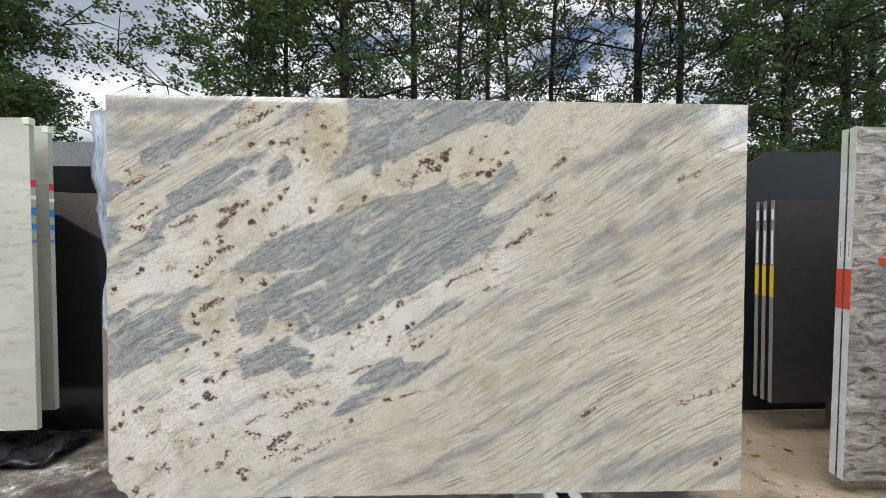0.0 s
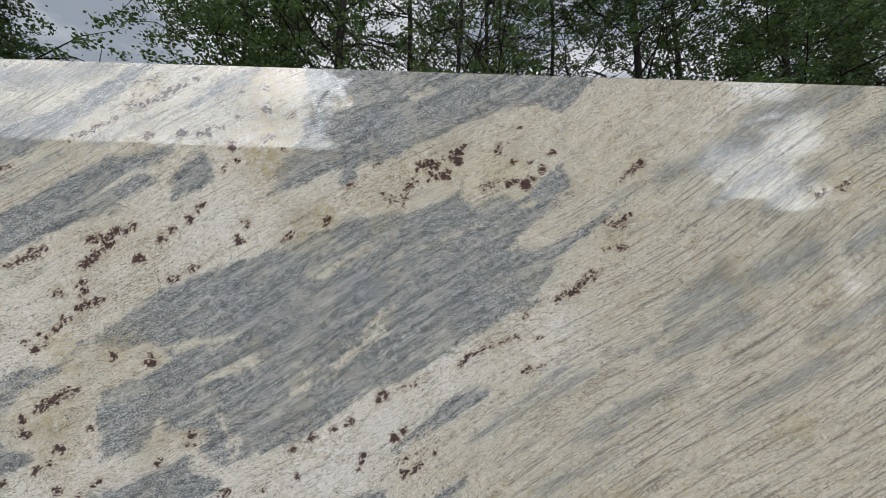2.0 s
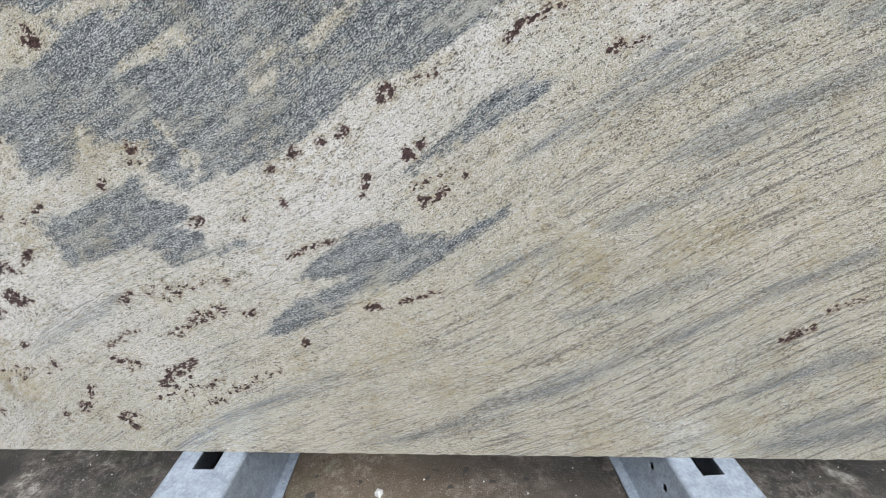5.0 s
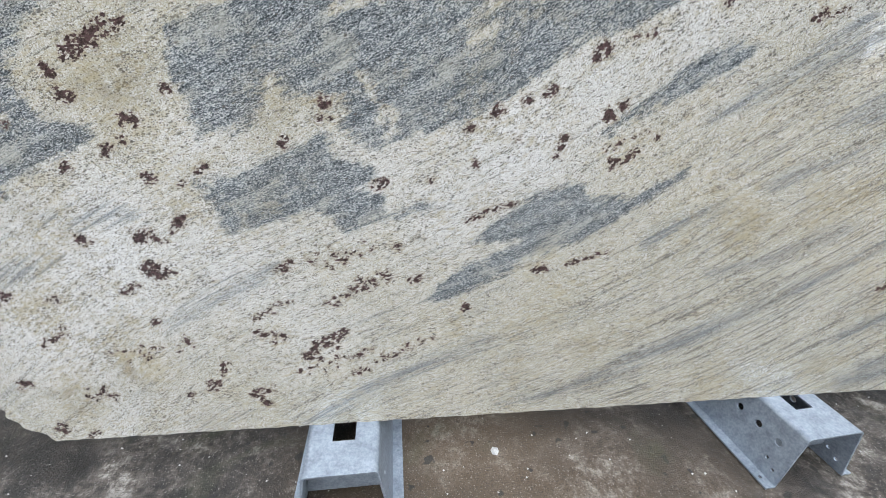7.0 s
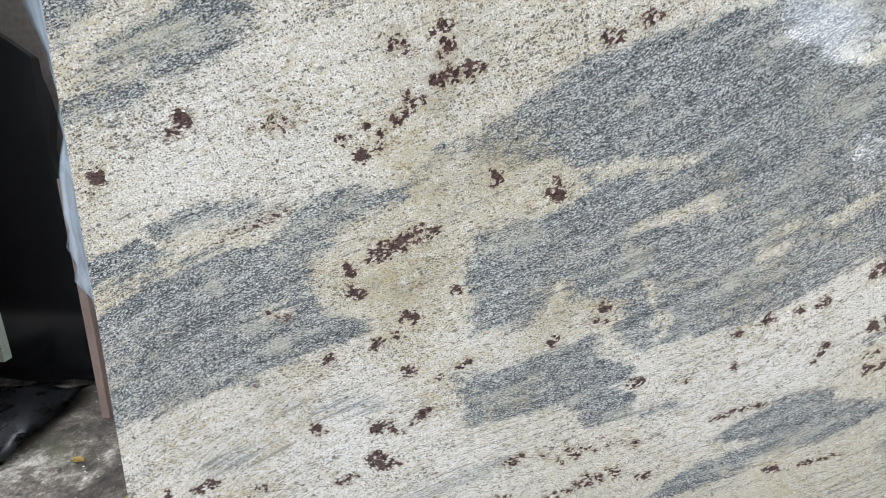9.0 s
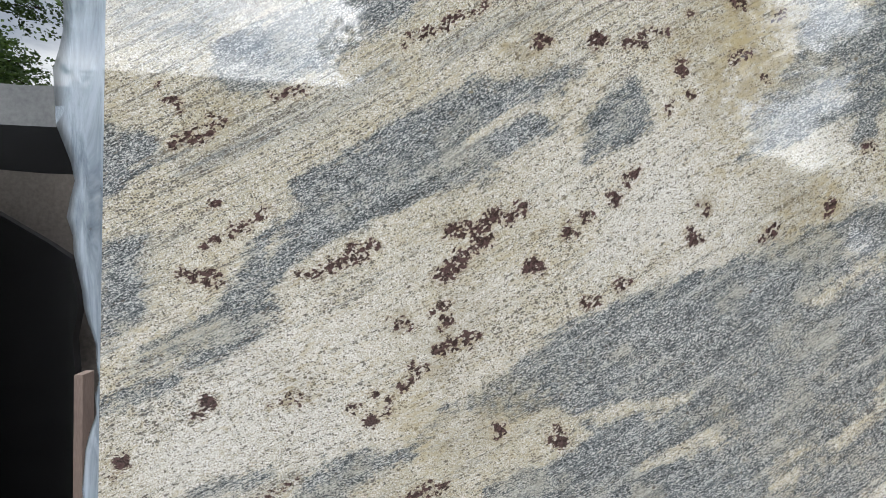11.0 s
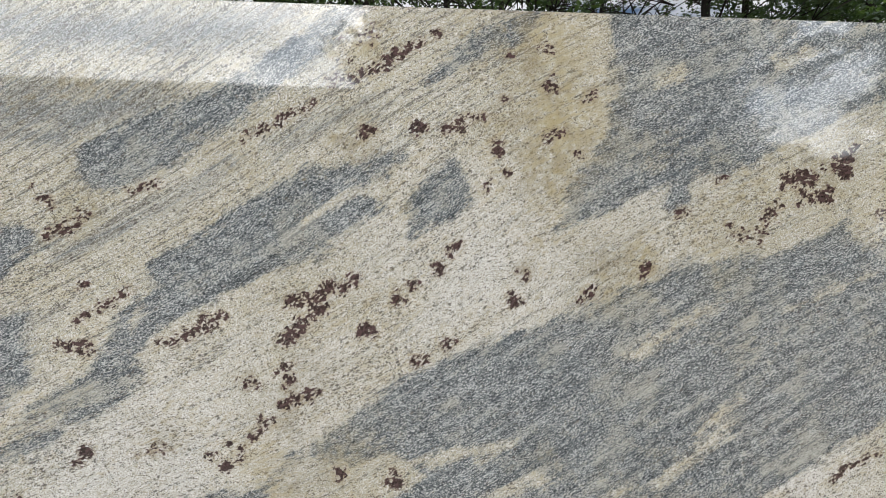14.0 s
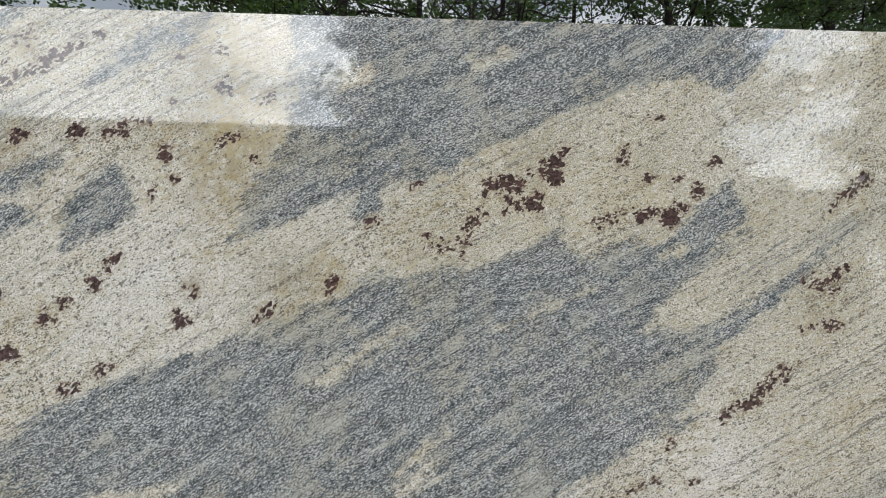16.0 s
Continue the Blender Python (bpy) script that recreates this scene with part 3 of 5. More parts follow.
GREY_VEINS.append([(-1.260, 1.005, 0.008), (-1.161, 1.037, 0.013), (-1.095, 1.087, 0.009)])
GREY_VEINS.append([(0.125, 0.718, 0.004), (0.181, 0.752, 0.011), (0.252, 0.803, 0.010), (0.309, 0.860, 0.008), (0.358, 0.889, 0.006)])
GREY_VEINS.append([(0.396, 0.715, 0.006), (0.456, 0.748, 0.012), (0.507, 0.771, 0.007), (0.537, 0.798, 0.015), (0.627, 0.828, 0.013), (0.692, 0.865, 0.010)])
GREY_VEINS.append([(0.059, 0.478, 0.006), (0.134, 0.520, 0.013), (0.206, 0.550, 0.009)])
GREY_VEINS.append([(0.798, 0.541, 0.014), (0.739, 0.512, 0.012), (0.651, 0.459, 0.009), (0.558, 0.401, 0.011), (0.459, 0.341, 0.012), (0.354, 0.284, 0.010), (0.243, 0.216, 0.015), (0.087, 0.160, 0.016), (-0.026, 0.092, 0.012)])
GREY_VEINS.append([(0.648, 0.198, 0.015), (0.708, 0.236, 0.023), (0.808, 0.280, 0.020), (0.868, 0.302, 0.016)])
GREY_VEINS.append([(0.770, 0.089, 0.013), (0.915, 0.155, 0.015)])
GREY_VEINS.append([(-0.673, 0.032, 0.015), (-0.518, 0.118, 0.019), (-0.404, 0.177, 0.012), (-0.243, 0.249, 0.007)])
GREY_VEINS.append([(-0.212, 0.037, 0.007), (-0.053, 0.075, 0.010), (0.125, 0.136, 0.009)])
GREY_VEINS.append([(0.274, 0.600, 0.004), (0.390, 0.632, 0.007), (0.498, 0.683, 0.006)])
GREY_VEINS.append([(0.229, 0.394, 0.005), (0.368, 0.433, 0.008), (0.517, 0.495, 0.005)])
GREY_VEINS.append([(-0.929, 0.323, 0.005), (-0.841, 0.359, 0.009), (-0.754, 0.401, 0.012), (-0.689, 0.442, 0.006)])
GREY_VEINS.append([(-1.050, 0.543, 0.004), (-0.916, 0.562, 0.005)])
GREY_VEINS.append([(-1.161, 0.438, 0.011), (-1.054, 0.469, 0.006)])
GREY_VEINS.append([(0.391, 0.711, 0.009), (0.455, 0.749, 0.019), (0.540, 0.792, 0.019), (0.614, 0.819, 0.009)])
GREY_VEINS.append([(0.665, 0.953, 0.010), (0.837, 1.045, 0.018)])
GREY_VEINS.append([(0.643, 1.007, 0.007), (0.746, 1.068, 0.013), (0.826, 1.130, 0.012)])
GREY_VEINS.append([(0.657, 1.391, 0.008), (0.737, 1.440, 0.013), (0.797, 1.478, 0.008)])
GREY_VEINS.append([(0.514, 1.344, 0.008), (0.585, 1.373, 0.007)])
GREY_VEINS.append([(0.130, 0.731, 0.004), (0.240, 0.774, 0.011), (0.348, 0.839, 0.012), (0.433, 0.881, 0.007)])
GREY_VEINS.append([(0.475, 0.924, 0.005), (0.581, 0.944, 0.010), (0.664, 0.996, 0.007)])
GREY_VEINS.append([(1.22, 1.51, 0.019), (1.4, 1.61, 0.033)])
GREY_VEINS.append([(0.79, 1.33, 0.017), (0.99, 1.43, 0.021)])
GREY_VEINS.append([(1.05, 0.96, 0.019), (1.41, 1.14, 0.024)])
GREY_VEINS.append([(0.62, 0.92, 0.017), (0.87, 1.02, 0.021)])
GREY_VEINS.append([(0.8, 0.77, 0.014), (1.1, 0.91, 0.019)])
GREY_VEINS.append([(0.91, 1.56, 0.029), (1.21, 1.67, 0.048)])
GREY_VEINS.append([(0.64, 1.4, 0.019), (0.92, 1.52, 0.033)])
GREY_VEINS.append([(0.82, 1.09, 0.024), (1.07, 1.21, 0.036)])
GREY_VEINS.append([(0.67, 1.04, 0.019), (0.81, 1.15, 0.029)])
GREY_VEINS.append([(0.94, 1.32, 0.019), (1.12, 1.44, 0.021)])
GREY_VEINS.append([(1.19, 1.21, 0.021), (1.41, 1.32, 0.029)])
GREY_VEINS.append([(0.73, 0.04, 0.019), (0.98, 0.1, 0.033), (1.18, 0.16, 0.038), (1.43, 0.25, 0.043)])
GREY_VEINS.append([(1.22, 0.03, 0.014), (1.43, 0.13, 0.038)])
CREAM_VEINS = []
CREAM_VEINS.append([(-0.281, 1.119, 0.007), (-0.231, 1.147, 0.010), (-0.142, 1.206, 0.004)])
CREAM_VEINS.append([(-0.226, 0.902, 0.009), (-0.172, 0.940, 0.016), (-0.099, 0.993, 0.013)])
CREAM_VEINS.append([(-0.639, 0.947, 0.007), (-0.559, 0.962, 0.009), (-0.475, 0.974, 0.007)])
CREAM_VEINS.append([(-0.530, 0.873, 0.004), (-0.479, 0.894, 0.009), (-0.394, 0.918, 0.004)])
CREAM_VEINS.append([(-0.501, 0.788, 0.005), (-0.478, 0.748, 0.008), (-0.450, 0.720, 0.006), (-0.458, 0.689, 0.005)])
CREAM_VEINS.append([(-0.329, 0.859, 0.003), (-0.284, 0.892, 0.004)])
CREAM_VEINS.append([(-0.530, 0.945, 0.004), (-0.477, 0.969, 0.005)])
CREAM_VEINS.append([(-0.527, 0.889, 0.003), (-0.432, 0.922, 0.004)])
CREAM_VEINS.append([(-0.320, 0.840, 0.005), (-0.294, 0.853, 0.004)])
CREAM_VEINS.append([(-0.239, 1.576, 0.007), (-0.205, 1.594, 0.013)])
CREAM_VEINS.append([(-0.039, 1.612, 0.008), (0.015, 1.640, 0.007)])
CREAM_VEINS.append([(0.249, 1.313, 0.004), (0.285, 1.327, 0.007)])
CREAM_VEINS.append([(-0.004, 1.200, 0.003), (0.083, 1.239, 0.004), (0.154, 1.265, 0.003)])
CREAM_VEINS.append([(-0.156, 0.989, 0.005), (-0.123, 1.021, 0.007), (-0.081, 1.046, 0.003)])
CREAM_VEINS.append([(-0.819, 1.346, 0.003), (-0.760, 1.379, 0.005), (-0.726, 1.392, 0.003)])
CREAM_VEINS.append([(-0.312, 0.842, 0.004), (-0.284, 0.858, 0.003)])
CREAM_VEINS.append([(-0.466, 0.748, 0.004), (-0.469, 0.717, 0.005), (-0.434, 0.690, 0.003)])
CREAM_VEINS.append([(-1.076, 0.706, 0.003), (-1.042, 0.718, 0.003)])
RUST = []
RUST += [(-0.83, 1.08, 0.062, 0.5), (-0.76, 0.95, 0.057, 0.55), (-1.05, 0.53, 0.071, 0.4), (-1.19, 0.48, 0.071, 0.4), (-0.66, 0.71, 0.038, 0.35), (-0.12, 1.32, 0.071, 0.35), (-0.31, 1.27, 0.057, 0.5), (0.23, 1.42, 0.062, 0.3), (0.5, 1.23, 0.048, 0.35), (-0.42, 1.62, 0.083, 0.8), (-0.4, 1.52, 0.086, 1), (-0.42, 1.45, 0.062, 0.9)]
RUST += [(-0.49, 1.5, 0.052, 0.5), (-0.99, 0.22, 0.052, 0.8), (-1.13, 0.14, 0.052, 0.6), (-0.89, 0.77, 0.071, 0.6), (-0.73, 1.48, 0.033, 0.5), (-0.27, 1.28, 0.043, 0.6), (-0.64, 0.73, 0.043, 0.3), (0.26, 0.5, 0.043, 0.5), (0.99, 0.74, 0.038, 0.5), (-0.02, 0.22, 0.043, 0.4), (1.18, 1.4, 0.052, 0.35), (0.05, 1.43, 0.081, 0.4)]
RUST += [(-0.82, 1.21, 0.067, 0.3), (0.44, 0.54, 0.043, 0.35), (-0.17, 0.14, 0.038, 0.3), (1.29, 0.13, 0.038, 0.3), (-1.29, 1.37, 0.033, 0.4), (-1.16, 1.36, 0.043, 0.3)]
PALE = []
PALE += [(-0.99, 0.47, 0.214, 0.9), (-1.1, 0.31, 0.19, 0.8), (-0.45, 0.78, 0.143, 0.3), (-0.24, 0.68, 0.167, 0.8), (0.02, 0.89, 0.143, 0.7), (-0.54, 1.27, 0.214, 0.5), (-1.05, 0.99, 0.167, 0.6), (-1.19, 0.45, 0.167, 0.8), (-0.69, 0.45, 0.167, 0.5), (0.31, 0.99, 0.119, 0.6), (-0.5, 0.59, 0.143, 0.6), (-1.16, 0.95, 0.143, 0.6)]
PALE += [(-0.82, 1.06, 0.143, 0.5), (-0.78, 0.45, 0.167, 0.7), (-0.36, 0.56, 0.143, 0.7), (-0.12, 0.77, 0.119, 0.7), (-0.64, 0.28, 0.143, 0.5), (-1.06, 0.1, 0.167, 0.5), (-0.26, 1.34, 0.143, 0.3), (-0.76, 0.66, 0.095, 0.6)]
RUST += [(0.261, 0.520, 0.018, 0.36), (0.305, 0.508, 0.020, 0.36), (0.360, 0.489, 0.016, 0.30), (0.102, 0.289, 0.024, 0.33), (-0.028, 0.288, 0.017, 0.30), (-0.026, 0.229, 0.018, 0.30), (-0.177, 0.180, 0.017, 0.27), (-0.179, 0.123, 0.018, 0.27), (0.458, 0.577, 0.015, 0.30), (0.477, 0.543, 0.015, 0.30), (0.623, 0.641, 0.018, 0.33), (0.099, 0.420, 0.016, 0.24), (0.105, 0.387, 0.016, 0.24), (0.644, 0.807, 0.019, 0.30), (0.652, 0.775, 0.017, 0.30), (-0.402, 1.473, 0.043, 1.00), (-0.419, 1.414, 0.026, 0.90), (-0.394, 1.524, 0.034, 0.70), (-0.764, 1.479, 0.012, 1.00), (-0.254, 1.273, 0.024, 1.00), (-0.714, 1.627, 0.020, 0.80), (-0.457, 1.265, 0.015, 0.70), (-0.903, 1.088, 0.022, 0.50), (-0.839, 1.023, 0.031, 0.50), (-1.046, 0.998, 0.029, 0.40), (-0.832, 0.920, 0.040, 0.50), (-0.887, 0.760, 0.050, 0.50), (-0.252, 1.281, 0.025, 1.00), (-0.413, 1.416, 0.025, 0.80)]
GARNETS = []
GARNETS += [(-0.718, 1.170, 0.013), (-0.838, 1.089, 0.010), (-0.505, 1.462, 0.011), (-0.490, 1.426, 0.006), (-0.668, 1.219, 0.010), (-0.474, 1.214, 0.012), (-0.586, 1.145, 0.009), (-0.606, 1.645, 0.008), (-0.372, 1.459, 0.005), (-1.161, 0.974, 0.011), (-1.269, 0.894, 0.012), (-0.942, 0.948, 0.012), (-0.965, 0.965, 0.006), (-0.936, 0.984, 0.004), (-0.899, 0.993, 0.008), (-0.885, 1.021, 0.007)]
GARNETS += [(-0.756, 0.930, 0.010), (-0.666, 0.914, 0.013), (-0.955, 0.781, 0.008), (-0.946, 0.751, 0.011), (-0.836, 0.849, 0.007), (-0.979, 0.640, 0.009), (-0.859, 0.621, 0.011), (-0.767, 0.638, 0.006), (-0.811, 0.609, 0.005), (-0.781, 0.631, 0.004), (-1.003, 0.511, 0.010), (-0.904, 0.512, 0.014), (-0.878, 0.509, 0.010), (-1.237, 0.375, 0.006), (-0.562, 0.741, 0.009), (-0.756, 0.096, 0.012)]
GARNETS += [(-0.928, 0.330, 0.008), (-0.880, 0.279, 0.007), (-0.310, 0.337, 0.011), (-0.387, 0.610, 0.006), (-0.449, 0.481, 0.007), (-0.308, 0.641, 0.007), (-0.948, 0.751, 0.011), (-0.954, 0.781, 0.009), (-0.222, 0.750, 0.008), (-0.318, 0.705, 0.008), (-0.074, 0.726, 0.013), (-0.052, 0.742, 0.009), (-0.155, 0.669, 0.008), (-0.161, 0.653, 0.005), (-0.151, 0.687, 0.007), (-0.235, 0.686, 0.004)]
GARNETS += [(-0.307, 0.644, 0.005), (0.027, 0.689, 0.007), (0.223, 1.375, 0.012), (0.237, 1.383, 0.008), (0.268, 1.375, 0.018), (0.291, 1.391, 0.008), (0.315, 1.418, 0.011), (0.233, 1.437, 0.009), (0.089, 1.461, 0.013), (0.087, 1.438, 0.016), (0.049, 1.394, 0.014), (1.282, 0.116, 0.012), (1.300, 0.135, 0.006)]
GARNET_TRAINS = []
GARNET_TRAINS += [(-1.202, 1.321, -1.144, 1.354, 0.0099, 24, 0.0066), (-1.226, 1.392, -1.197, 1.363, 0.0058, 9, 0.0050), (-1.082, 1.388, -1.036, 1.404, 0.0033, 16, 0.0058), (-0.911, 1.471, -0.794, 1.535, 0.0059, 28, 0.0059), (-0.777, 1.564, -0.684, 1.586, 0.0059, 28, 0.0050), (-0.684, 1.598, -0.625, 1.632, 0.0084, 24, 0.0068), (-1.169, 1.238, -1.144, 1.246, 0.0033, 8, 0.0041), (-1.165, 1.188, -1.078, 1.237, 0.0058, 30, 0.0050), (-1.198, 1.146, -1.145, 1.146, 0.0100, 18, 0.0066), (-0.987, 1.170, -0.937, 1.191, 0.0092, 26, 0.0084)]
GARNET_TRAINS += [(-1.045, 1.145, -0.995, 1.162, 0.0067, 16, 0.0058), (-0.844, 1.207, -0.735, 1.253, 0.0118, 52, 0.0076), (-0.857, 1.144, -0.785, 1.211, 0.0110, 40, 0.0084), (-0.865, 1.098, -0.836, 1.114, 0.0051, 9, 0.0059), (-0.853, 1.047, -0.785, 1.072, 0.0059, 28, 0.0076), (-0.891, 1.001, -0.870, 1.013, 0.0051, 10, 0.0059), (-0.646, 1.496, -0.625, 1.493, 0.0076, 12, 0.0076), (-0.599, 1.489, -0.540, 1.515, 0.0076, 24, 0.0059), (-0.420, 1.575, -0.411, 1.558, 0.0094, 11, 0.0068), (-0.368, 1.545, -0.346, 1.558, 0.0068, 9, 0.0051)]
GARNET_TRAINS += [(-0.428, 1.482, -0.394, 1.497, 0.0051, 11, 0.0060), (-0.429, 1.634, -0.424, 1.617, 0.0077, 10, 0.0051), (-0.489, 1.617, -0.484, 1.612, 0.0034, 5, 0.0043), (-0.522, 1.401, -0.518, 1.413, 0.0043, 7, 0.0043), (-0.565, 1.316, -0.582, 1.295, 0.0060, 11, 0.0060), (-0.607, 1.270, -0.590, 1.278, 0.0068, 12, 0.0068), (-0.645, 1.240, -0.628, 1.248, 0.0059, 11, 0.0059), (-0.371, 1.213, -0.341, 1.239, 0.0060, 12, 0.0069), (-0.255, 1.260, -0.252, 1.281, 0.0060, 10, 0.0060), (-0.641, 1.115, -0.611, 1.127, 0.0060, 12, 0.0060)]
GARNET_TRAINS += [(-0.731, 1.479, -0.701, 1.493, 0.0059, 11, 0.0059), (-0.501, 1.540, -0.493, 1.549, 0.0034, 6, 0.0043), (-0.756, 1.614, -0.684, 1.644, 0.0168, 14, 0.0034), (-0.462, 1.273, -0.449, 1.256, 0.0068, 10, 0.0034), (-1.182, 0.955, -1.161, 0.955, 0.0028, 5, 0.0036), (-0.894, 0.819, -0.875, 0.845, 0.0073, 16, 0.0082), (-0.933, 0.804, -0.898, 0.811, 0.0041, 9, 0.0065), (-0.872, 0.711, -0.848, 0.717, 0.0060, 11, 0.0077), (-0.863, 0.832, -0.843, 0.845, 0.0041, 7, 0.0049), (-0.918, 1.094, -0.891, 1.074, 0.0089, 12, 0.0037)]
GARNET_TRAINS += [(-1.074, 0.981, -1.031, 0.976, 0.0073, 10, 0.0029), (-1.128, 0.817, -1.037, 0.866, 0.0031, 18, 0.0023), (-0.924, 0.965, -0.906, 0.981, 0.0023, 5, 0.0039), (-0.923, 0.660, -0.884, 0.685, 0.0050, 11, 0.0059), (-0.857, 0.520, -0.820, 0.549, 0.0059, 9, 0.0088), (-0.917, 0.454, -0.869, 0.429, 0.0106, 24, 0.0095), (-0.972, 0.398, -0.929, 0.419, 0.0075, 12, 0.0065), (-1.197, 0.386, -1.165, 0.403, 0.0083, 12, 0.0083), (-1.283, 0.314, -1.247, 0.338, 0.0086, 11, 0.0097), (-1.101, 0.388, -1.077, 0.392, 0.0042, 6, 0.0064)]
GARNET_TRAINS += [(-1.142, 0.286, -1.094, 0.318, 0.0057, 14, 0.0057), (-1.230, 0.184, -1.202, 0.192, 0.0049, 7, 0.0074), (-0.654, 0.673, -0.626, 0.683, 0.0054, 7, 0.0063), (-0.581, 0.715, -0.550, 0.720, 0.0053, 6, 0.0044), (-0.679, 0.433, -0.653, 0.453, 0.0045, 7, 0.0056), (-0.543, 0.387, -0.467, 0.424, 0.0119, 34, 0.0060), (-0.598, 0.356, -0.554, 0.374, 0.0073, 14, 0.0049), (-0.428, 0.405, -0.406, 0.413, 0.0049, 7, 0.0061), (-0.648, 0.224, -0.565, 0.295, 0.0145, 52, 0.0079), (-0.863, 0.150, -0.814, 0.215, 0.0093, 26, 0.0080)]
GARNET_TRAINS += [(-0.792, 0.116, -0.730, 0.143, 0.0071, 16, 0.0085), (-0.745, 0.286, -0.690, 0.278, 0.0126, 16, 0.0076), (-1.116, 0.167, -1.056, 0.130, 0.0156, 16, 0.0052), (-1.189, 0.083, -1.191, 0.039, 0.0082, 10, 0.0082), (-1.150, 0.026, -1.110, 0.049, 0.0056, 6, 0.0070), (-0.169, 0.419, -0.141, 0.428, 0.0051, 12, 0.0076), (-0.111, 0.429, -0.016, 0.460, 0.0051, 22, 0.0051), (-0.496, 0.604, -0.456, 0.615, 0.0040, 10, 0.0040), (-0.325, 0.530, -0.224, 0.569, 0.0044, 18, 0.0044), (-0.638, 0.447, -0.492, 0.480, 0.0135, 26, 0.0039)]
GARNET_TRAINS += [(-0.889, 0.843, -0.837, 0.853, 0.0084, 9, 0.0056), (-0.918, 0.815, -0.878, 0.830, 0.0085, 22, 0.0078), (-0.801, 0.767, -0.791, 0.756, 0.0047, 7, 0.0047), (-1.061, 0.706, -1.035, 0.714, 0.0039, 7, 0.0031), (-0.752, 0.321, -0.673, 0.372, 0.0144, 14, 0.0048), (-0.578, 0.158, -0.386, 0.259, 0.0084, 36, 0.0049), (-0.674, 0.182, -0.506, 0.234, 0.0110, 24, 0.0055), (-0.911, 0.134, -0.899, 0.137, 0.0027, 4, 0.0068), (-1.037, 0.252, -0.887, 0.272, 0.0195, 20, 0.0043), (-0.126, 0.811, -0.095, 0.836, 0.0066, 12, 0.0084)]
GARNET_TRAINS += [(-0.052, 0.849, -0.017, 0.859, 0.0027, 7, 0.0046), (-0.201, 0.760, -0.174, 0.766, 0.0039, 9, 0.0069), (-0.286, 0.723, -0.263, 0.733, 0.0051, 8, 0.0081), (0.088, 0.901, 0.116, 0.927, 0.0026, 18, 0.0060), (0.112, 0.926, 0.160, 0.941, 0.0034, 16, 0.0051), (0.164, 0.944, 0.210, 0.961, 0.0017, 13, 0.0033), (0.210, 0.965, 0.243, 0.974, 0.0024, 9, 0.0041), (0.257, 0.882, 0.304, 0.902, 0.0078, 16, 0.0043), (0.286, 0.967, 0.304, 0.972, 0.0016, 6, 0.0032), (-0.056, 0.641, -0.004, 0.663, 0.0074, 26, 0.0053)]
GARNET_TRAINS += [(-0.070, 0.666, 0.007, 0.699, 0.0031, 16, 0.0036), (-0.481, 0.603, -0.451, 0.614, 0.0034, 7, 0.0056), (-0.452, 0.478, -0.443, 0.483, 0.0024, 4, 0.0048), (-0.318, 0.531, -0.254, 0.558, 0.0046, 14, 0.0046), (0.671, 0.335, 0.729, 0.365, 0.0048, 24, 0.0073), (0.745, 0.404, 0.823, 0.440, 0.0035, 16, 0.0046), (0.342, 1.064, 0.400, 1.096, 0.0074, 22, 0.0064), (0.400, 1.099, 0.463, 1.146, 0.0074, 26, 0.0063), (0.509, 1.264, 0.555, 1.302, 0.0062, 16, 0.0052), (0.473, 1.198, 0.546, 1.207, 0.0042, 12, 0.0052)]
GARNET_TRAINS += [(0.544, 1.405, 0.605, 1.444, 0.0051, 20, 0.0051), (-0.030, 1.408, 0.040, 1.430, 0.0158, 26, 0.0088), (0.071, 1.444, 0.108, 1.489, 0.0080, 12, 0.0080), (0.001, 1.379, 0.067, 1.409, 0.0070, 12, 0.0079), (-0.047, 1.346, -0.030, 1.386, 0.0096, 16, 0.0052), (-0.108, 1.333, -0.047, 1.325, 0.0121, 18, 0.0043), (0.279, 1.433, 0.297, 1.441, 0.0036, 6, 0.0054), (0.193, 1.459, 0.207, 1.477, 0.0072, 10, 0.0063), (0.339, 1.461, 0.353, 1.471, 0.0046, 7, 0.0064), (0.238, 1.532, 0.258, 1.536, 0.0036, 6, 0.0064)]
GARNET_TRAINS += [(0.146, 1.365, 0.191, 1.379, 0.0071, 16, 0.0044), (-0.134, 1.418, -0.124, 1.421, 0.0043, 5, 0.0061), (-0.206, 1.358, -0.190, 1.369, 0.0051, 8, 0.0043), (0.532, 1.387, 0.601, 1.456, 0.0056, 20, 0.0047), (0.486, 1.283, 0.531, 1.256, 0.0091, 16, 0.0046), (0.497, 1.208, 0.534, 1.208, 0.0054, 9, 0.0054), (0.256, 1.022, 0.267, 1.028, 0.0026, 5, 0.0043), (1.090, 0.380, 1.290, 0.440, 0.0100, 26, 0.0060), (1.330, 0.440, 1.410, 0.510, 0.0100, 20, 0.0060), (1.100, 1.350, 1.200, 1.400, 0.0140, 18, 0.0060)]


def seg_dist(U, V, a, b, ra=0.0, rb=0.0):
    """Distance to a tapered stroke from a to b."""
    dx, dy = b[0] - a[0], b[1] - a[1]
    t = np.clip(((U - a[0]) * dx + (V - a[1]) * dy) / max(dx * dx + dy * dy, 1e-9), 0, 1)
    return np.hypot(U - a[0] - t * dx, V - a[1] - t * dy) - (ra + t * (rb - ra))


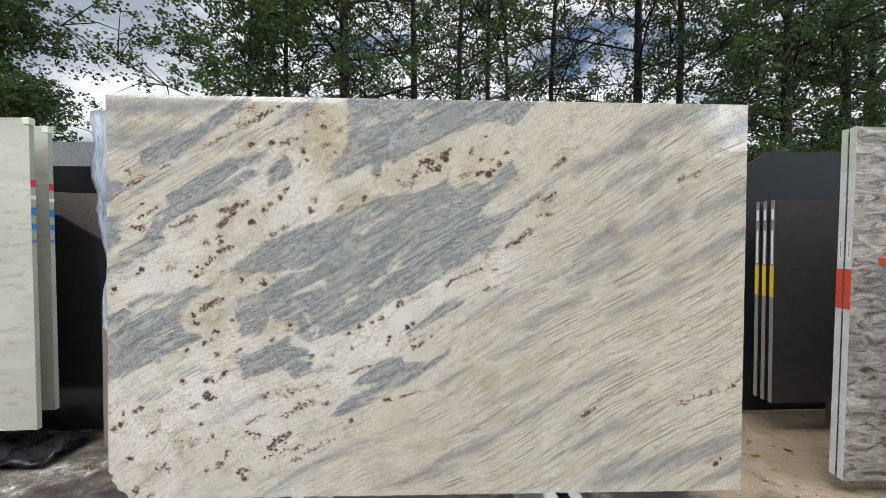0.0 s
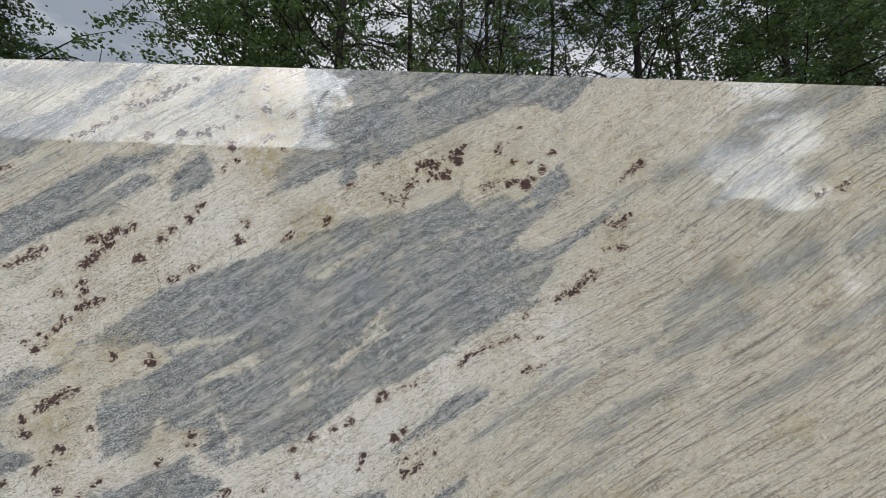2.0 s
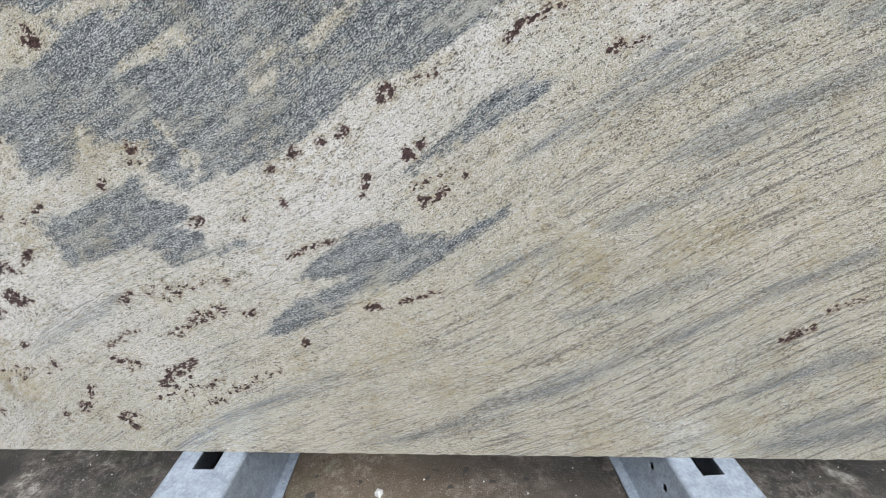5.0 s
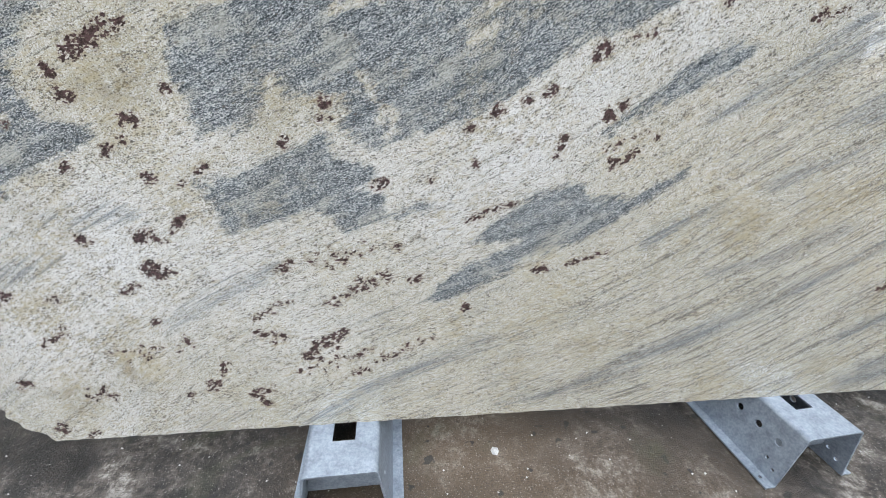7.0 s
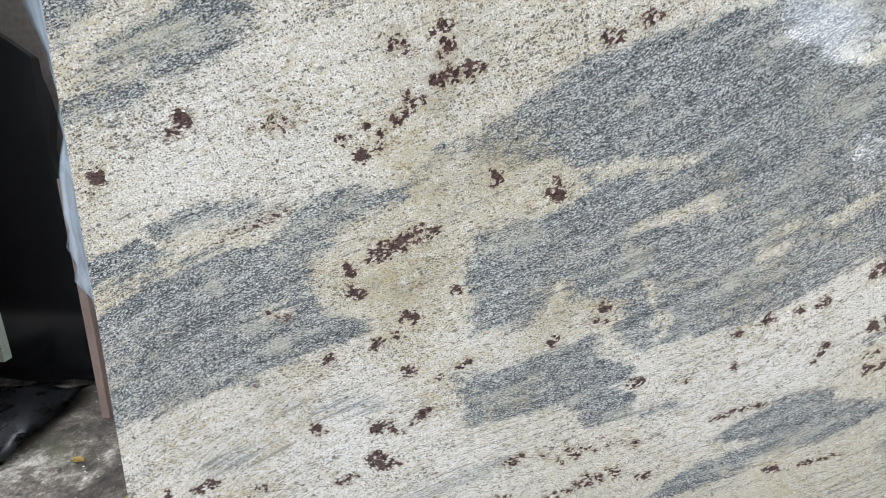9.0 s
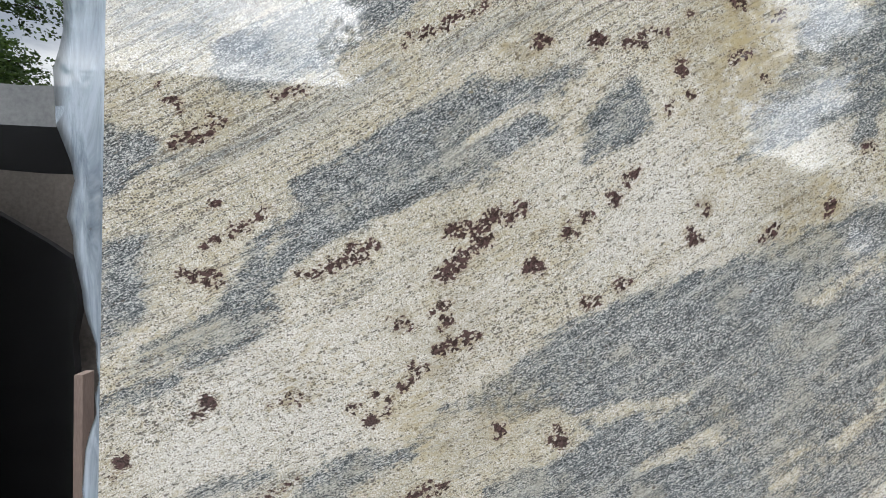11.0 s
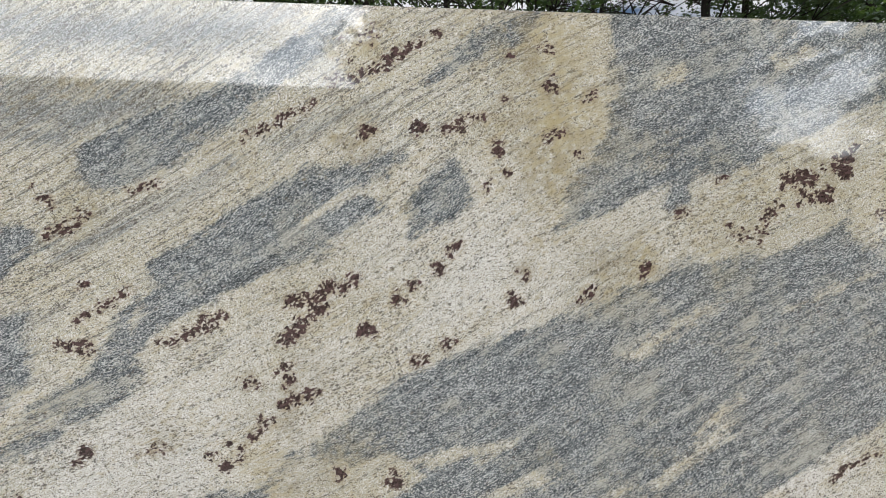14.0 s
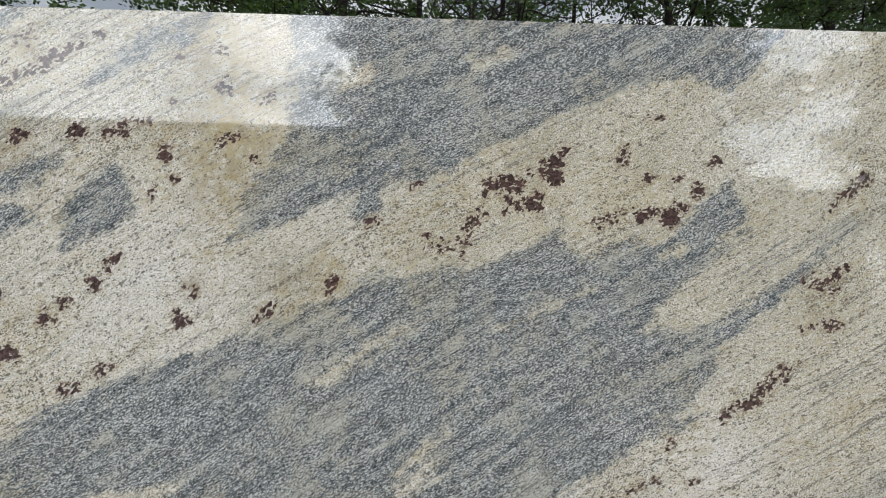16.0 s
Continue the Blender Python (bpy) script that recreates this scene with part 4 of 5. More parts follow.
def poly_dist(U, V, pts):
    """Signed distance to a closed outline, negative inside."""
    d = np.full(U.shape, 9.0)
    odd = np.zeros(U.shape, bool)
    for a, b in zip(pts, pts[1:] + pts[:1]):
        d = np.minimum(d, seg_dist(U, V, a, b))
        if a[1] != b[1]:
            cross = (V < a[1]) != (V < b[1])
            odd ^= cross & (U < (b[0] - a[0]) * (V - a[1]) / (b[1] - a[1]) + a[0])
    return np.where(odd, -d, d)


def slab_fields(U, V):
    grey = np.full(U.shape, 0.4)
    vein = np.full(U.shape, 0.4)
    for p in GREY_FIELDS:
        grey = np.minimum(grey, poly_dist(U, V, p))
    for s in GREY_VEINS:
        for a, b in zip(s, s[1:]):
            vein = np.minimum(vein, seg_dist(U, V, a, b, a[2], b[2]))
    for s in CREAM_VEINS:
        for a, b in zip(s, s[1:]):
            grey = np.maximum(grey, -seg_dist(U, V, a, b, a[2], b[2]))
    rng = random.Random(5)
    garnet = np.full(U.shape, 0.2)

    def drop(u, v, r):
        near = (np.abs(U - u) < 0.12) & (np.abs(V - v) < 0.12)
        garnet[near] = np.minimum(garnet[near], np.hypot(U[near] - u, V[near] - v) - r)
    for u, v, r in GARNETS:
        drop(u, v, r * 0.85)
        for k in range(3):
            drop(u + rng.gauss(0, r * 0.7), v + rng.gauss(0, r * 0.6), r * rng.uniform(0.25, 0.5))
    for u0, v0, u1, v1, w, n, r in GARNET_TRAINS:
        for k in range(n):
            t = rng.random()
            drop(u0 + t * (u1 - u0) + rng.gauss(0, w * 0.6), v0 + t * (v1 - v0) + rng.gauss(0, w * 0.6), r * rng.uniform(0.3, 0.85))
    rust = np.zeros(U.shape)
    for u, v, r, k in RUST:
        rust = np.maximum(rust, k * np.exp(-((U - u) ** 2 + (0.8 * (V - v)) ** 2) / (r * r)))
    pale = np.zeros(U.shape)
    for u, v, r, k in PALE:
        pale = np.maximum(pale, k * np.exp(-((U - u) ** 2 + (V - v) ** 2) / (r * r)))
    # the grain's direction, steeper towards the upper left
    ang = math.radians(28)
    a = U * math.cos(ang) + V * math.sin(ang)
    b = -U * math.sin(ang) + V * math.cos(ang)
    b = b + 0.035 * np.sin(2.1 * a + 0.6) + 0.02 * np.sin(5.3 * a + 2.0 * b) + 0.05 * (U - 0.2) ** 2 * np.where(U < 0.2, 1, 0.3)
    # finely lined towards the right and in the upper left corner
    lined = np.clip((U + 0.30 - 0.58 * V) / 0.35, 0.12, 1)
    lined = np.maximum(lined, np.clip((V - 0.95 - 0.55 * (U + 1.3)) / 0.35, 0, 1))
    return grey, vein, garnet, rust, pale, lined, np.stack([a, b, 0 * a], -1)


def granite_slab():
    nu, nv = 860, 534
    s = np.linspace(0, 1, nv)[:, None]
    p = np.linspace(0, 1, nu)[None, :]
    v = (1 - s) * (0.022 - 0.028 * p) + s * (1.683 + 0.001 * p)
    left = -1.302 + 0.010 * (v / 1.68) + np.clip((0.130 - v) / 0.105, 0, 1) * 0.078 + (0.008 * np.sin(v * 60) + 0.005 * np.sin(v * 170)) * (v < 0.14)
    right = 1.393 + 0.007 * (v / 1.68)
    u = left * (1 - p) + right * p
    v = v + 0.0016 * np.sin(u * 37) * np.sin(u * 91) * (s < 0.002)
    U, V = u.ravel(), v.ravel()
    n = nu * nv
    idx = np.arange(n).reshape(nv, nu)
    rim = np.concatenate([idx[0, :-1], idx[:-1, -1], idx[-1, :0:-1], idx[:0:-1, 0]])
    front = np.stack([U, np.zeros(n), V], -1)
    arris = front[rim].copy()
    rows = [front]
    for dy in (0.0025, THICK - 0.002, THICK):
        q = arris.copy()
        q[:, 1] = dy
        if dy == 0.0025:
            q[:, 0] += np.where(np.abs(arris[:, 0] - 0.05) > 1.33, np.sign(arris[:, 0]) * 0.002, 0)
            q[:, 2] += np.where(arris[:, 2] > 1.68, 0.002, 0)
        rows.append(q)
    co = np.concatenate(rows)
    m = len(rim)
    quads = np.stack([idx[:-1, :-1], idx[:-1, 1:], idx[1:, 1:], idx[1:, :-1]], -1).reshape(-1, 4)
    loops = [rim, n + np.arange(m), n + m + np.arange(m), n + 2 * m + np.arange(m)]
    side = [np.stack([np.roll(l0, -1), l0, l1, np.roll(l1, -1)], -1) for l0, l1 in zip(loops, loops[1:])]
    faces = np.concatenate([quads, *side]).tolist()
    faces.append(loops[3][::-1].tolist())
    me = bpy.data.meshes.new("granite_slab")
    me.from_pydata(co.tolist(), [], faces)
    grey, vein, garnet, rust, pale, lined, flow = slab_fields(co[:, 0], co[:, 2])
    for name, val in (("grey", grey), ("vein", vein), ("garnet", garnet), ("rust", rust), ("pale", pale), ("lined", lined)):
        me.attributes.new(name, "FLOAT", "POINT").data.foreach_set("value", val.astype(np.float32))
    me.attributes.new("flow", "FLOAT_VECTOR", "POINT").data.foreach_set("vector", flow.astype(np.float32).ravel())
    me.materials.append(GRANITE)
    me.materials.append(RAW_EDGE)
    ids = np.zeros(len(faces), np.int32)
    ids[len(quads) + m:] = 1
    me.polygons.foreach_set("material_index", ids)
    me.update()
    ob = new("granite_slab", me)
    ob.matrix_world = FOOT
    return tagged(ob, "large polished cream and blue-grey granite slab with garnet spots, standing on steel feet", "stone slab")


granite_slab()


# ---- steel feet under the slab ----
def folded(outer, thick, y0, y1):
    """A bent strip of sheet: an outer line of (x, z) thickened inwards (to the left of its way) and drawn out along y."""
    bm = bmesh.new()
    inner = []
    for k, (x, z) in enumerate(outer):
        a, b = outer[max(k - 1, 0)], outer[min(k + 1, len(outer) - 1)]
        d = Vector((b[0] - a[0], b[1] - a[1])).normalized()
        inner.append((x - d.y * thick, z + d.x * thick))
    loop = outer + inner[::-1]
    near = [bm.verts.new((x, y0, z)) for x, z in loop]
    far = [bm.verts.new((x, y1, z)) for x, z in loop]
    n, m = len(loop), len(outer)
    for k in range(n):
        bm.faces.new((near[k], near[(k + 1) % n], far[(k + 1) % n], far[k]))
    for k in range(m - 1):
        for row in (near, far):
            bm.faces.new((row[k], row[k + 1], row[n - 2 - k], row[n - 1 - k]))
    return bm


def steel_foot(m, height, extra):
    ft = thing("steel_foot", "galvanised folded steel foot with bolt holes, standing on the concrete", "support foot", m, "steel feet under the slab")
    w, L, sp, th, rb = 0.082, 0.60, 0.026, 0.005, 0.012
    hole = [(-0.026, 0.085), (0.026, 0.085), (0.026, 0.150), (-0.026, 0.150)]
    hole2 = [(-0.026, 0.40), (0.026, 0.40), (0.026, 0.465), (-0.026, 0.465)]
    top = sheet([(-w + rb, 0), (w - rb, 0), (w - rb, L), (-w + rb, L)], [hole, hole2], th)
    for v in top.verts:
        x, y, z = v.co
        v.co = (x, z, height - y)
    part("top_plate", top, GALV, ft)
    hz = height - rb
    for sgn in (-1, 1):
        arc = [(sgn * (w - rb + rb * math.sin(a)), hz + rb * math.cos(a)) for a in [math.radians(86 * k / 7) for k in range(8)]]
        part("bend", folded(arc if sgn < 0 else arc[::-1], th, 0, L), GALV, ft, smooth=False)
        hs = [ring(0.048, 0.62 * height, 0.010), ring(0.108, 0.62 * height, 0.010), ring(0.168, 0.62 * height, 0.010)] if extra else [ring(0.05, 0.6 * height, 0.005)]
        hs += [ring(0.025, 0.20 * height, 0.005), ring(0.05, 0.30 * height, 0.005), ring(L - 0.03, 0.2 * height, 0.005)]
        sd = sheet([(0, 0.006), (L, 0.006), (L, hz + 0.001), (0, hz + 0.001)], hs, th)
        for v in sd.verts:
            x, y, z = v.co
            v.co = (sgn * (w + sp * (1 - z / hz) - (th - y)), x, z)
        part("side_plate", sd, GALV, ft)
        fl = sheet([(0, 0), (L, 0), (L, 0.030), (0, 0.030)], [ring(0.03, 0.017, 0.005), ring(L - 0.03, 0.017, 0.005)], th)
        for v in fl.verts:
            x, y, z = v.co
            v.co = (sgn * (w + sp - th + z), x, y)
        part("flange", fl, GALV, ft)
    cross = sheet([(-w - 0.012, 0.0), (w + 0.012, 0.0), (w - 0.008, height - 0.012), (-w + 0.008, height - 0.012)], [[(-0.035, height - 0.06), (0.035, height - 0.06), (0.035, height - 0.04), (-0.035, height - 0.04)]], th)
    for v in cross.verts:
        v.co.y += 0.062
        v.co.z = 0.05 + v.co.z * (height - 0.06) / height
    part("cross_plate", cross, GALV, ft)
    return ft


steel_foot(pose(-0.585, 1.735, 0, 0, 0, 0.5), 0.184, False)
steel_foot(pose(0.600, 1.738, 0, 0, 0, 4), 0.172, True)


# ---- plastic film and timber behind the slab's edge ----
def film_strip():
    bm = bmesh.new()
    rng = random.Random(3)
    rows = []
    for k in range(60):
        z = 1.80 - k * 0.0257
        reach = 0.050 + 0.062 * min(max((z - 1.15) / 0.35, 0), 1) + 0.014 * noise.noise((0.3, z * 2.6, 1.0)) * 2 + 0.010 * noise.noise((1.3, z * 14, 4.0)) * 1.8 + 0.006 * noise.noise((2.3, z * 45, 4.0)) - 0.012 * (z < 0.9) - 0.02 * max(0, 0.5 - z)
        row = []
        for j in range(7):
            t = j / 6
            x = -1.290 - t * max(reach, 0.03)
            y = 1.906 + 0.012 * noise.noise((t * 3, z * 4, 7)) * t + 0.012 * t
            row.append(bm.verts.new((x, y, z + 0.006 * rng.random() * (k == 0))))
        rows.append(row)
    for a, b in zip(rows, rows[1:]):
        for j in range(6):
            bm.faces.new((a[j], a[j + 1], b[j + 1], b[j]))
    bmesh.ops.solidify(bm, geom=list(bm.faces), thickness=0.0012)
    return solo("plastic_film", bm, FILM, "crumpled milky plastic film hanging behind the slab edge", "plastic film", smooth=True)


film_strip()
solo("timber_prop", box(-0.014, 0.014, 0, 0.05, 0, 0.9, 0.003), WOOD, "pinkish rough timber batten standing against the dark slabs", "timber batten", pose(-1.94, 2.70, 0, 0, 0, 0))


# ---- neighbouring slabs ----
def plain_slab(name, label, w, h, t, face, edge, m, ragged=0.0, chamfer=0.0, group="", seed=1, strips=()):
    """A slab standing in its local x-z plane, front at y = 0, edges of their own material, with an uneven outline where ragged."""
    ob = thing(name, label, "stone slab", m, group)
    n = 24
    pts = [(w * k / n, 0) for k in range(n)] + [(w, h * k / n) for k in range(n)]
    top = [(w * (1 - k / n), h) for k in range(n)] + [(0, h * (1 - k / n)) for k in range(n)]
    pts += top
    out = []
    for k, (x, z) in enumerate(pts):
        if chamfer and x < chamfer and z > h - chamfer * 0.6:
            z = min(z, h - chamfer * 0.6 + 0.6 * x)
        j = ragged * noise.noise((x * 7 + seed, z * 7, seed))
        out.append((x + (j if x in (0, w) else 0), z + (j if z in (0, h) else 0)))
    bm = bmesh.new()
    f = [bm.verts.new((x, 0, z)) for x, z in out]
    b = [bm.verts.new((x, t, z)) for x, z in out]
    bm.faces.new(f).material_index = 0
    bm.faces.new(b[::-1]).material_index = 0
    for k in range(len(f)):
        q = (k + 1) % len(f)
        bm.faces.new((f[k], b[k], b[q], f[q])).material_index = 1
    part("slab_body", bm, [face, edge], ob)
    under = ob
    for nm, x0, x1, y0, y1, z0, z1, mat, lab in strips:
        made = part(nm, box(x0, x1, y0, y1, z0, z1), mat, under if nm == "print_bar" else ob, lab)
        under = made if nm == "label" else under
    return ob


def mark(x, z0, z1, t, mat, nm="paint_mark", lab="", inset=0.0):
    s = 0.0012 if x > 0 else -0.0012
    return (nm, min(x, x + s), max(x, x + s), inset, t - inset, z0, z1, mat, lab)


PALE_GROUP = "pale onyx slabs"
for k, (x, y, zb, h) in enumerate(((-2.20, 2.53, 0.185, 1.745), (-2.25, 2.70, 0.23, 1.70))):
    W = 2.6
    marks = [mark(W, h - 0.375, h - 0.335, 0.03, CRIMSON, lab="crimson paint mark"), mark(W, h - 0.445, h - 0.425, 0.03, WHITE, lab="white paint mark"),
             mark(W, h - 0.535, h - 0.49, 0.03, BLUE, lab="blue paint mark"), mark(W, h - 0.615, h - 0.58, 0.03, BLUE, lab="blue paint mark"), mark(W, h - 0.69, h - 0.67, 0.03, VIOLET, lab="violet paint mark"),
             ("tape", W - 0.34, W + 0.003, -0.003, 0.033, h + 0.001, h + 0.006, TAPE, "pale green adhesive tape"), ("tape", W - 0.03, W + 0.004, -0.004, 0.034, h - 0.03, h + 0.009, TAPE, "folded pale green tape end")]
    plain_slab("onyx_slab", "pale cream-green onyx slab with coloured paint marks on its edge", W, h, 0.03, ONYX, ONYX_EDGE, pose(x - W + 0.015, y, zb - 0.02, 0, -0.6, 0), 0.0, 0, PALE_GROUP, k, marks)
for k in range(2):
    solo("timber_bearer", box(-0.06, 0.06, 0, 0.16, 0, 0.18, 0.006), WOOD, "dark worn timber bearer under the pale slabs", "timber bearer", pose(-2.9 - 1.3 * k, 2.47, 0), "timber bearers")

plain_slab("black_slab", "polished black granite slab with a broken corner", 2.2, 1.42, 0.03, BLACK, BLACK, pose(-2.10, 2.93, 0.02, 0, 0, 180), 0.03, 0.30, "dark slabs behind", 3)
plain_slab("broken_slab", "rough taupe stone slab with a ragged broken top", 2.6, 1.56, 0.03, TAUPE, TAUPE, pose(-4.35, 3.0, 0.02), 0.05, 0, "dark slabs behind", 7)
plain_slab("black_slab", "polished black granite slab behind the broken one", 3.0, 1.75, 0.03, BLACK, BROWN_EDGE, pose(-4.75, 3.06, 0.02), 0.0, 0, "dark slabs behind", 9)
plain_slab("grey_slab", "weathered grey stone slab at the back of the row", 3.2, 1.93, 0.05, WALL_GREY, WALL_GREY, pose(-5.0, 3.12, 0.02), 0.008, 0, "dark slabs behind", 11)

for k in range(3):
    h = 1.335
    strips = [mark(0, h - 0.42, h - 0.20, 0.03, WHITE, "label_strip", "white paper strip", 0.008), mark(0, h - 0.13, h - 0.06, 0.03, WHITE, "label", "small white label", 0.006), mark(0, h - 0.635, h - 0.43, 0.03, YELLOW, "paint_band", "yellow painted band")]
    plain_slab("brown_slab", "dark brown-black granite slab with a yellow painted band on its edge", 1.9, h, 0.03, BROWN_STONE, BROWN_EDGE, pose(2.275, 2.71 + 0.06 * k, 0.20), 0.0, 0, "brown slabs", 20 + k, strips)
for k in range(2):
    solo("timber_bearer", box(-0.06, 0.06, 0, 0.22, 0, 0.195, 0.006), WOOD, "dark worn timber bearer under the brown slabs", "timber bearer", pose(2.9 + 0.9 * k, 2.68, 0), "timber bearers")
plain_slab("charcoal_slab", "tall honed charcoal slab with a clipped upper corner", 3.0, 1.90, 0.04, CHARCOAL, CHARCOAL, pose(2.27, 3.03, 0.02), 0.0, 0.24, "", 30)

for k in range(2):
    h = 1.76
    strips = [mark(0, 0.855, 1.055, 0.032, RED, "paint_band", "red painted band"), mark(0, h - 0.22, h, 0.032, TAPE, "tape", "pale translucent tape"), mark(0, 1.10, 1.21, 0.032, WHITE, "label", "white paper label", 0.009)]
    strips += [("print_bar", -0.0018, -0.0012, 0.013 + 0.003 * q, 0.0145 + 0.003 * q, 1.115, 1.195, INK, "grey printed bar") for q in range(2)]
    plain_slab("silver_slab", "grey and white veined granite slab with a red painted band on its edge", 2.2, h, 0.032, SILVER, SILVER_EDGE, pose(2.085 + 0.006 * k, 2.07 + 0.046 * k, 0.07, 0, 1.2, 0), 0.0, 0, "veined granite slabs", 40 + k, strips)


for k in range(2):
    solo("timber_bearer", box(-0.06, 0.06, 0, 0.14, 0, 0.066, 0.006), WOOD, "worn timber bearer under the veined slabs", "timber bearer", pose(2.6 + 1.2 * k, 2.05, 0), "timber bearers")


# ---- trees ----
def leaves(name, spots, count, size, spread, mat, parent, rng, label=""):
    """Many small folded leaves in loose clumps round the twig ends."""
    nrg = np.random.default_rng(rng.randrange(1 << 30))
    sp = np.array(spots)
    sprays = sp[nrg.integers(0, len(sp), max(count // 22, 1))] + nrg.normal(0, spread, (max(count // 22, 1), 3)) * np.array([1, 1, 0.8])
    c = sprays[nrg.integers(0, len(sprays), count)] + nrg.normal(0, 1.05 * size, (count, 3)) * np.array([1, 1, 0.6])
    a = nrg.normal(0, 1, (count, 3))
    a[:, 2] *= 0.5
    a /= np.linalg.norm(a, axis=1, keepdims=True)
    b = np.cross(a, nrg.normal(0, 1, (count, 3)))
    b /= np.linalg.norm(b, axis=1, keepdims=True)
    nrm = np.cross(a, b)
    L = size * nrg.uniform(0.6, 1.3, (count, 1))
    tip, tail = c + a * L * 0.5, c - a * L * 0.5
    s1, s2 = c + b * L * 0.34 + nrm * L * 0.1, c - b * L * 0.34 + nrm * L * 0.1
    co = np.stack([tail, s1, tip, s2], 1).reshape(-1, 3)
    f = np.arange(count * 4).reshape(-1, 4)
    tri = np.concatenate([f[:, [0, 1, 2]], f[:, [0, 2, 3]]], 0)
    me = bpy.data.meshes.new(name)
    me.from_pydata(co.tolist(), [], tri.tolist())
    me.materials.append(mat)
    ob = new(name, me)
    ob.parent = parent
    return tagged(ob, label) if label else ob


def tree(x, y, h, r, seed, count, size, mat, label, low=0.25, spread=0.28, limbs=16, lean=0.0, group="trees behind the yard", reach=1.0):
    rng = random.Random(seed)
    tr = thing("tree", label, "tree", pose(x, y, 0), group)
    bm = bmesh.new()
    pts, rad = [], []
    for k in range(9):
        t = k / 8
        pts.append((lean * t * h + 0.25 * t * noise.noise((seed, t * 3, 0)), 0.25 * t * noise.noise((seed, 5, t * 3)), t * h))
        rad.append(r * (1 - 0.85 * t) + 0.01)
    tube(bm, pts, rad, 9)
    ends = []
    for i in range(limbs):
        t = low + (0.97 - low) * (i + rng.random()) / limbs
        k = min(int(t * 8), 7)
        base = Vector(pts[k]).lerp(Vector(pts[k + 1]), t * 8 - k)
        ang = i * 2.4 + rng.uniform(-0.5, 0.5)
        length = reach * h * (0.30 - 0.18 * abs(t - 0.45)) * rng.uniform(0.7, 1.25)
        d = Vector((math.cos(ang), math.sin(ang), rng.uniform(0.15, 0.7))).normalized()
        lp = [base]
        for s in range(4):
            d = (d + 0.28 * Vector((rng.uniform(-1, 1), rng.uniform(-1, 1), rng.uniform(-0.5, 0.6)))).normalized()
            lp.append(lp[-1] + d * length / 4)
        tube(bm, lp, [r * 0.28 * (1 - 0.8 * t) * (1 - 0.22 * s) + 0.005 for s in range(5)], 6)
        ends += lp[2:]
        for s in range(1, 5):
            for q in range(3):
                e = Vector((rng.uniform(-1, 1), rng.uniform(-1, 1), rng.uniform(-0.5, 0.9))).normalized() * length * rng.uniform(0.18, 0.42)
                mid = lp[s] + e * 0.5 + Vector((0, 0, 0.04 * length))
                tube(bm, [lp[s], mid, lp[s] + e], [0.012, 0.008, 0.004], 4)
                ends += [mid, lp[s] + e]
    part("trunk", bm, BARK, tr, "dark bark trunk with limbs", True)
    leaves("crown", [tuple(e) for e in ends], count, size, spread, mat, tr, rng, "loose crown of small dark green leaves")
    return tr


ALDER = "tall alder tree with a slim dark trunk and loose green crown"
for x, y, h, r, seed, n, low in ((-3.5, 8.6, 8.0, 0.055, 2, 30000, 0.2), (-2.85, 8.8, 9.0, 0.07, 12, 26000, 0.16), (-1.55, 8.2, 9.5, 0.14, 3, 16000, 0.22), (-0.25, 8.8, 9.5, 0.10, 4, 9500, 0.24), (0.75, 8.6, 9.0, 0.075, 5, 7500, 0.26),
                                 (1.45, 9.4, 10.0, 0.07, 6, 6000, 0.26), (1.75, 9.2, 9.0, 0.06, 16, 5000, 0.26), (3.0, 9.6, 9.5, 0.08, 7, 15000, 0.22), (4.4, 8.5, 10.0, 0.12, 8, 23000, 0.18), (6.0, 9.6, 10.5, 0.11, 9, 27000, 0.16), (8.1, 9.0, 10.0, 0.14, 10, 38000, 0.14), (9.9, 9.4, 10.5, 0.14, 11, 38000, 0.14)):
    tree(x, y, h, r, seed, n, 0.070, LEAF if x < 3 else LEAF_SHADED, ALDER, low, 0.19, 22)
tree(-11.3, 9.4, 11.5, 0.2, 21, 120000, 0.095, LEAF_SHADED, "broad dense dark green tree", 0.10, 0.34, 34, reach=0.85)
tree(-9.2, 9.6, 4.6, 0.1, 22, 26000, 0.085, LEAF, "lower green tree beside the yard", 0.1, 0.26, 20)
tree(12.3, 11.0, 11.0, 0.15, 24, 50000, 0.10, LEAF_SHADED, "broad dense dark green tree", 0.10, 0.34, 28)


def hedge(x, y, w, d, h, seed, n, mat):
    rng = random.Random(seed)
    hd = thing("hedge", "overgrown dark green hedge of small leaves", "hedge", pose(x, y, 0), "hedges behind the yard")
    spots = []
    for k in range(int(w * 3)):
        p = Vector((rng.uniform(-w / 2, w / 2), rng.uniform(-d / 2, d / 2), 0))
        pts = [p]
        for s in range(4):
            pts.append(pts[-1] + Vector((rng.uniform(-0.25, 0.25), rng.uniform(-0.2, 0.2), h * rng.uniform(0.17, 0.28))))
        part("stem", tube(bmesh.new(), pts, [0.03, 0.024, 0.018, 0.012, 0.005], 5), BARK, hd, "thin brown stem", True)
        spots += [tuple(q) for q in pts[1:]]
    leaves("foliage", spots, n, 0.10, 0.30, mat, hd, rng)


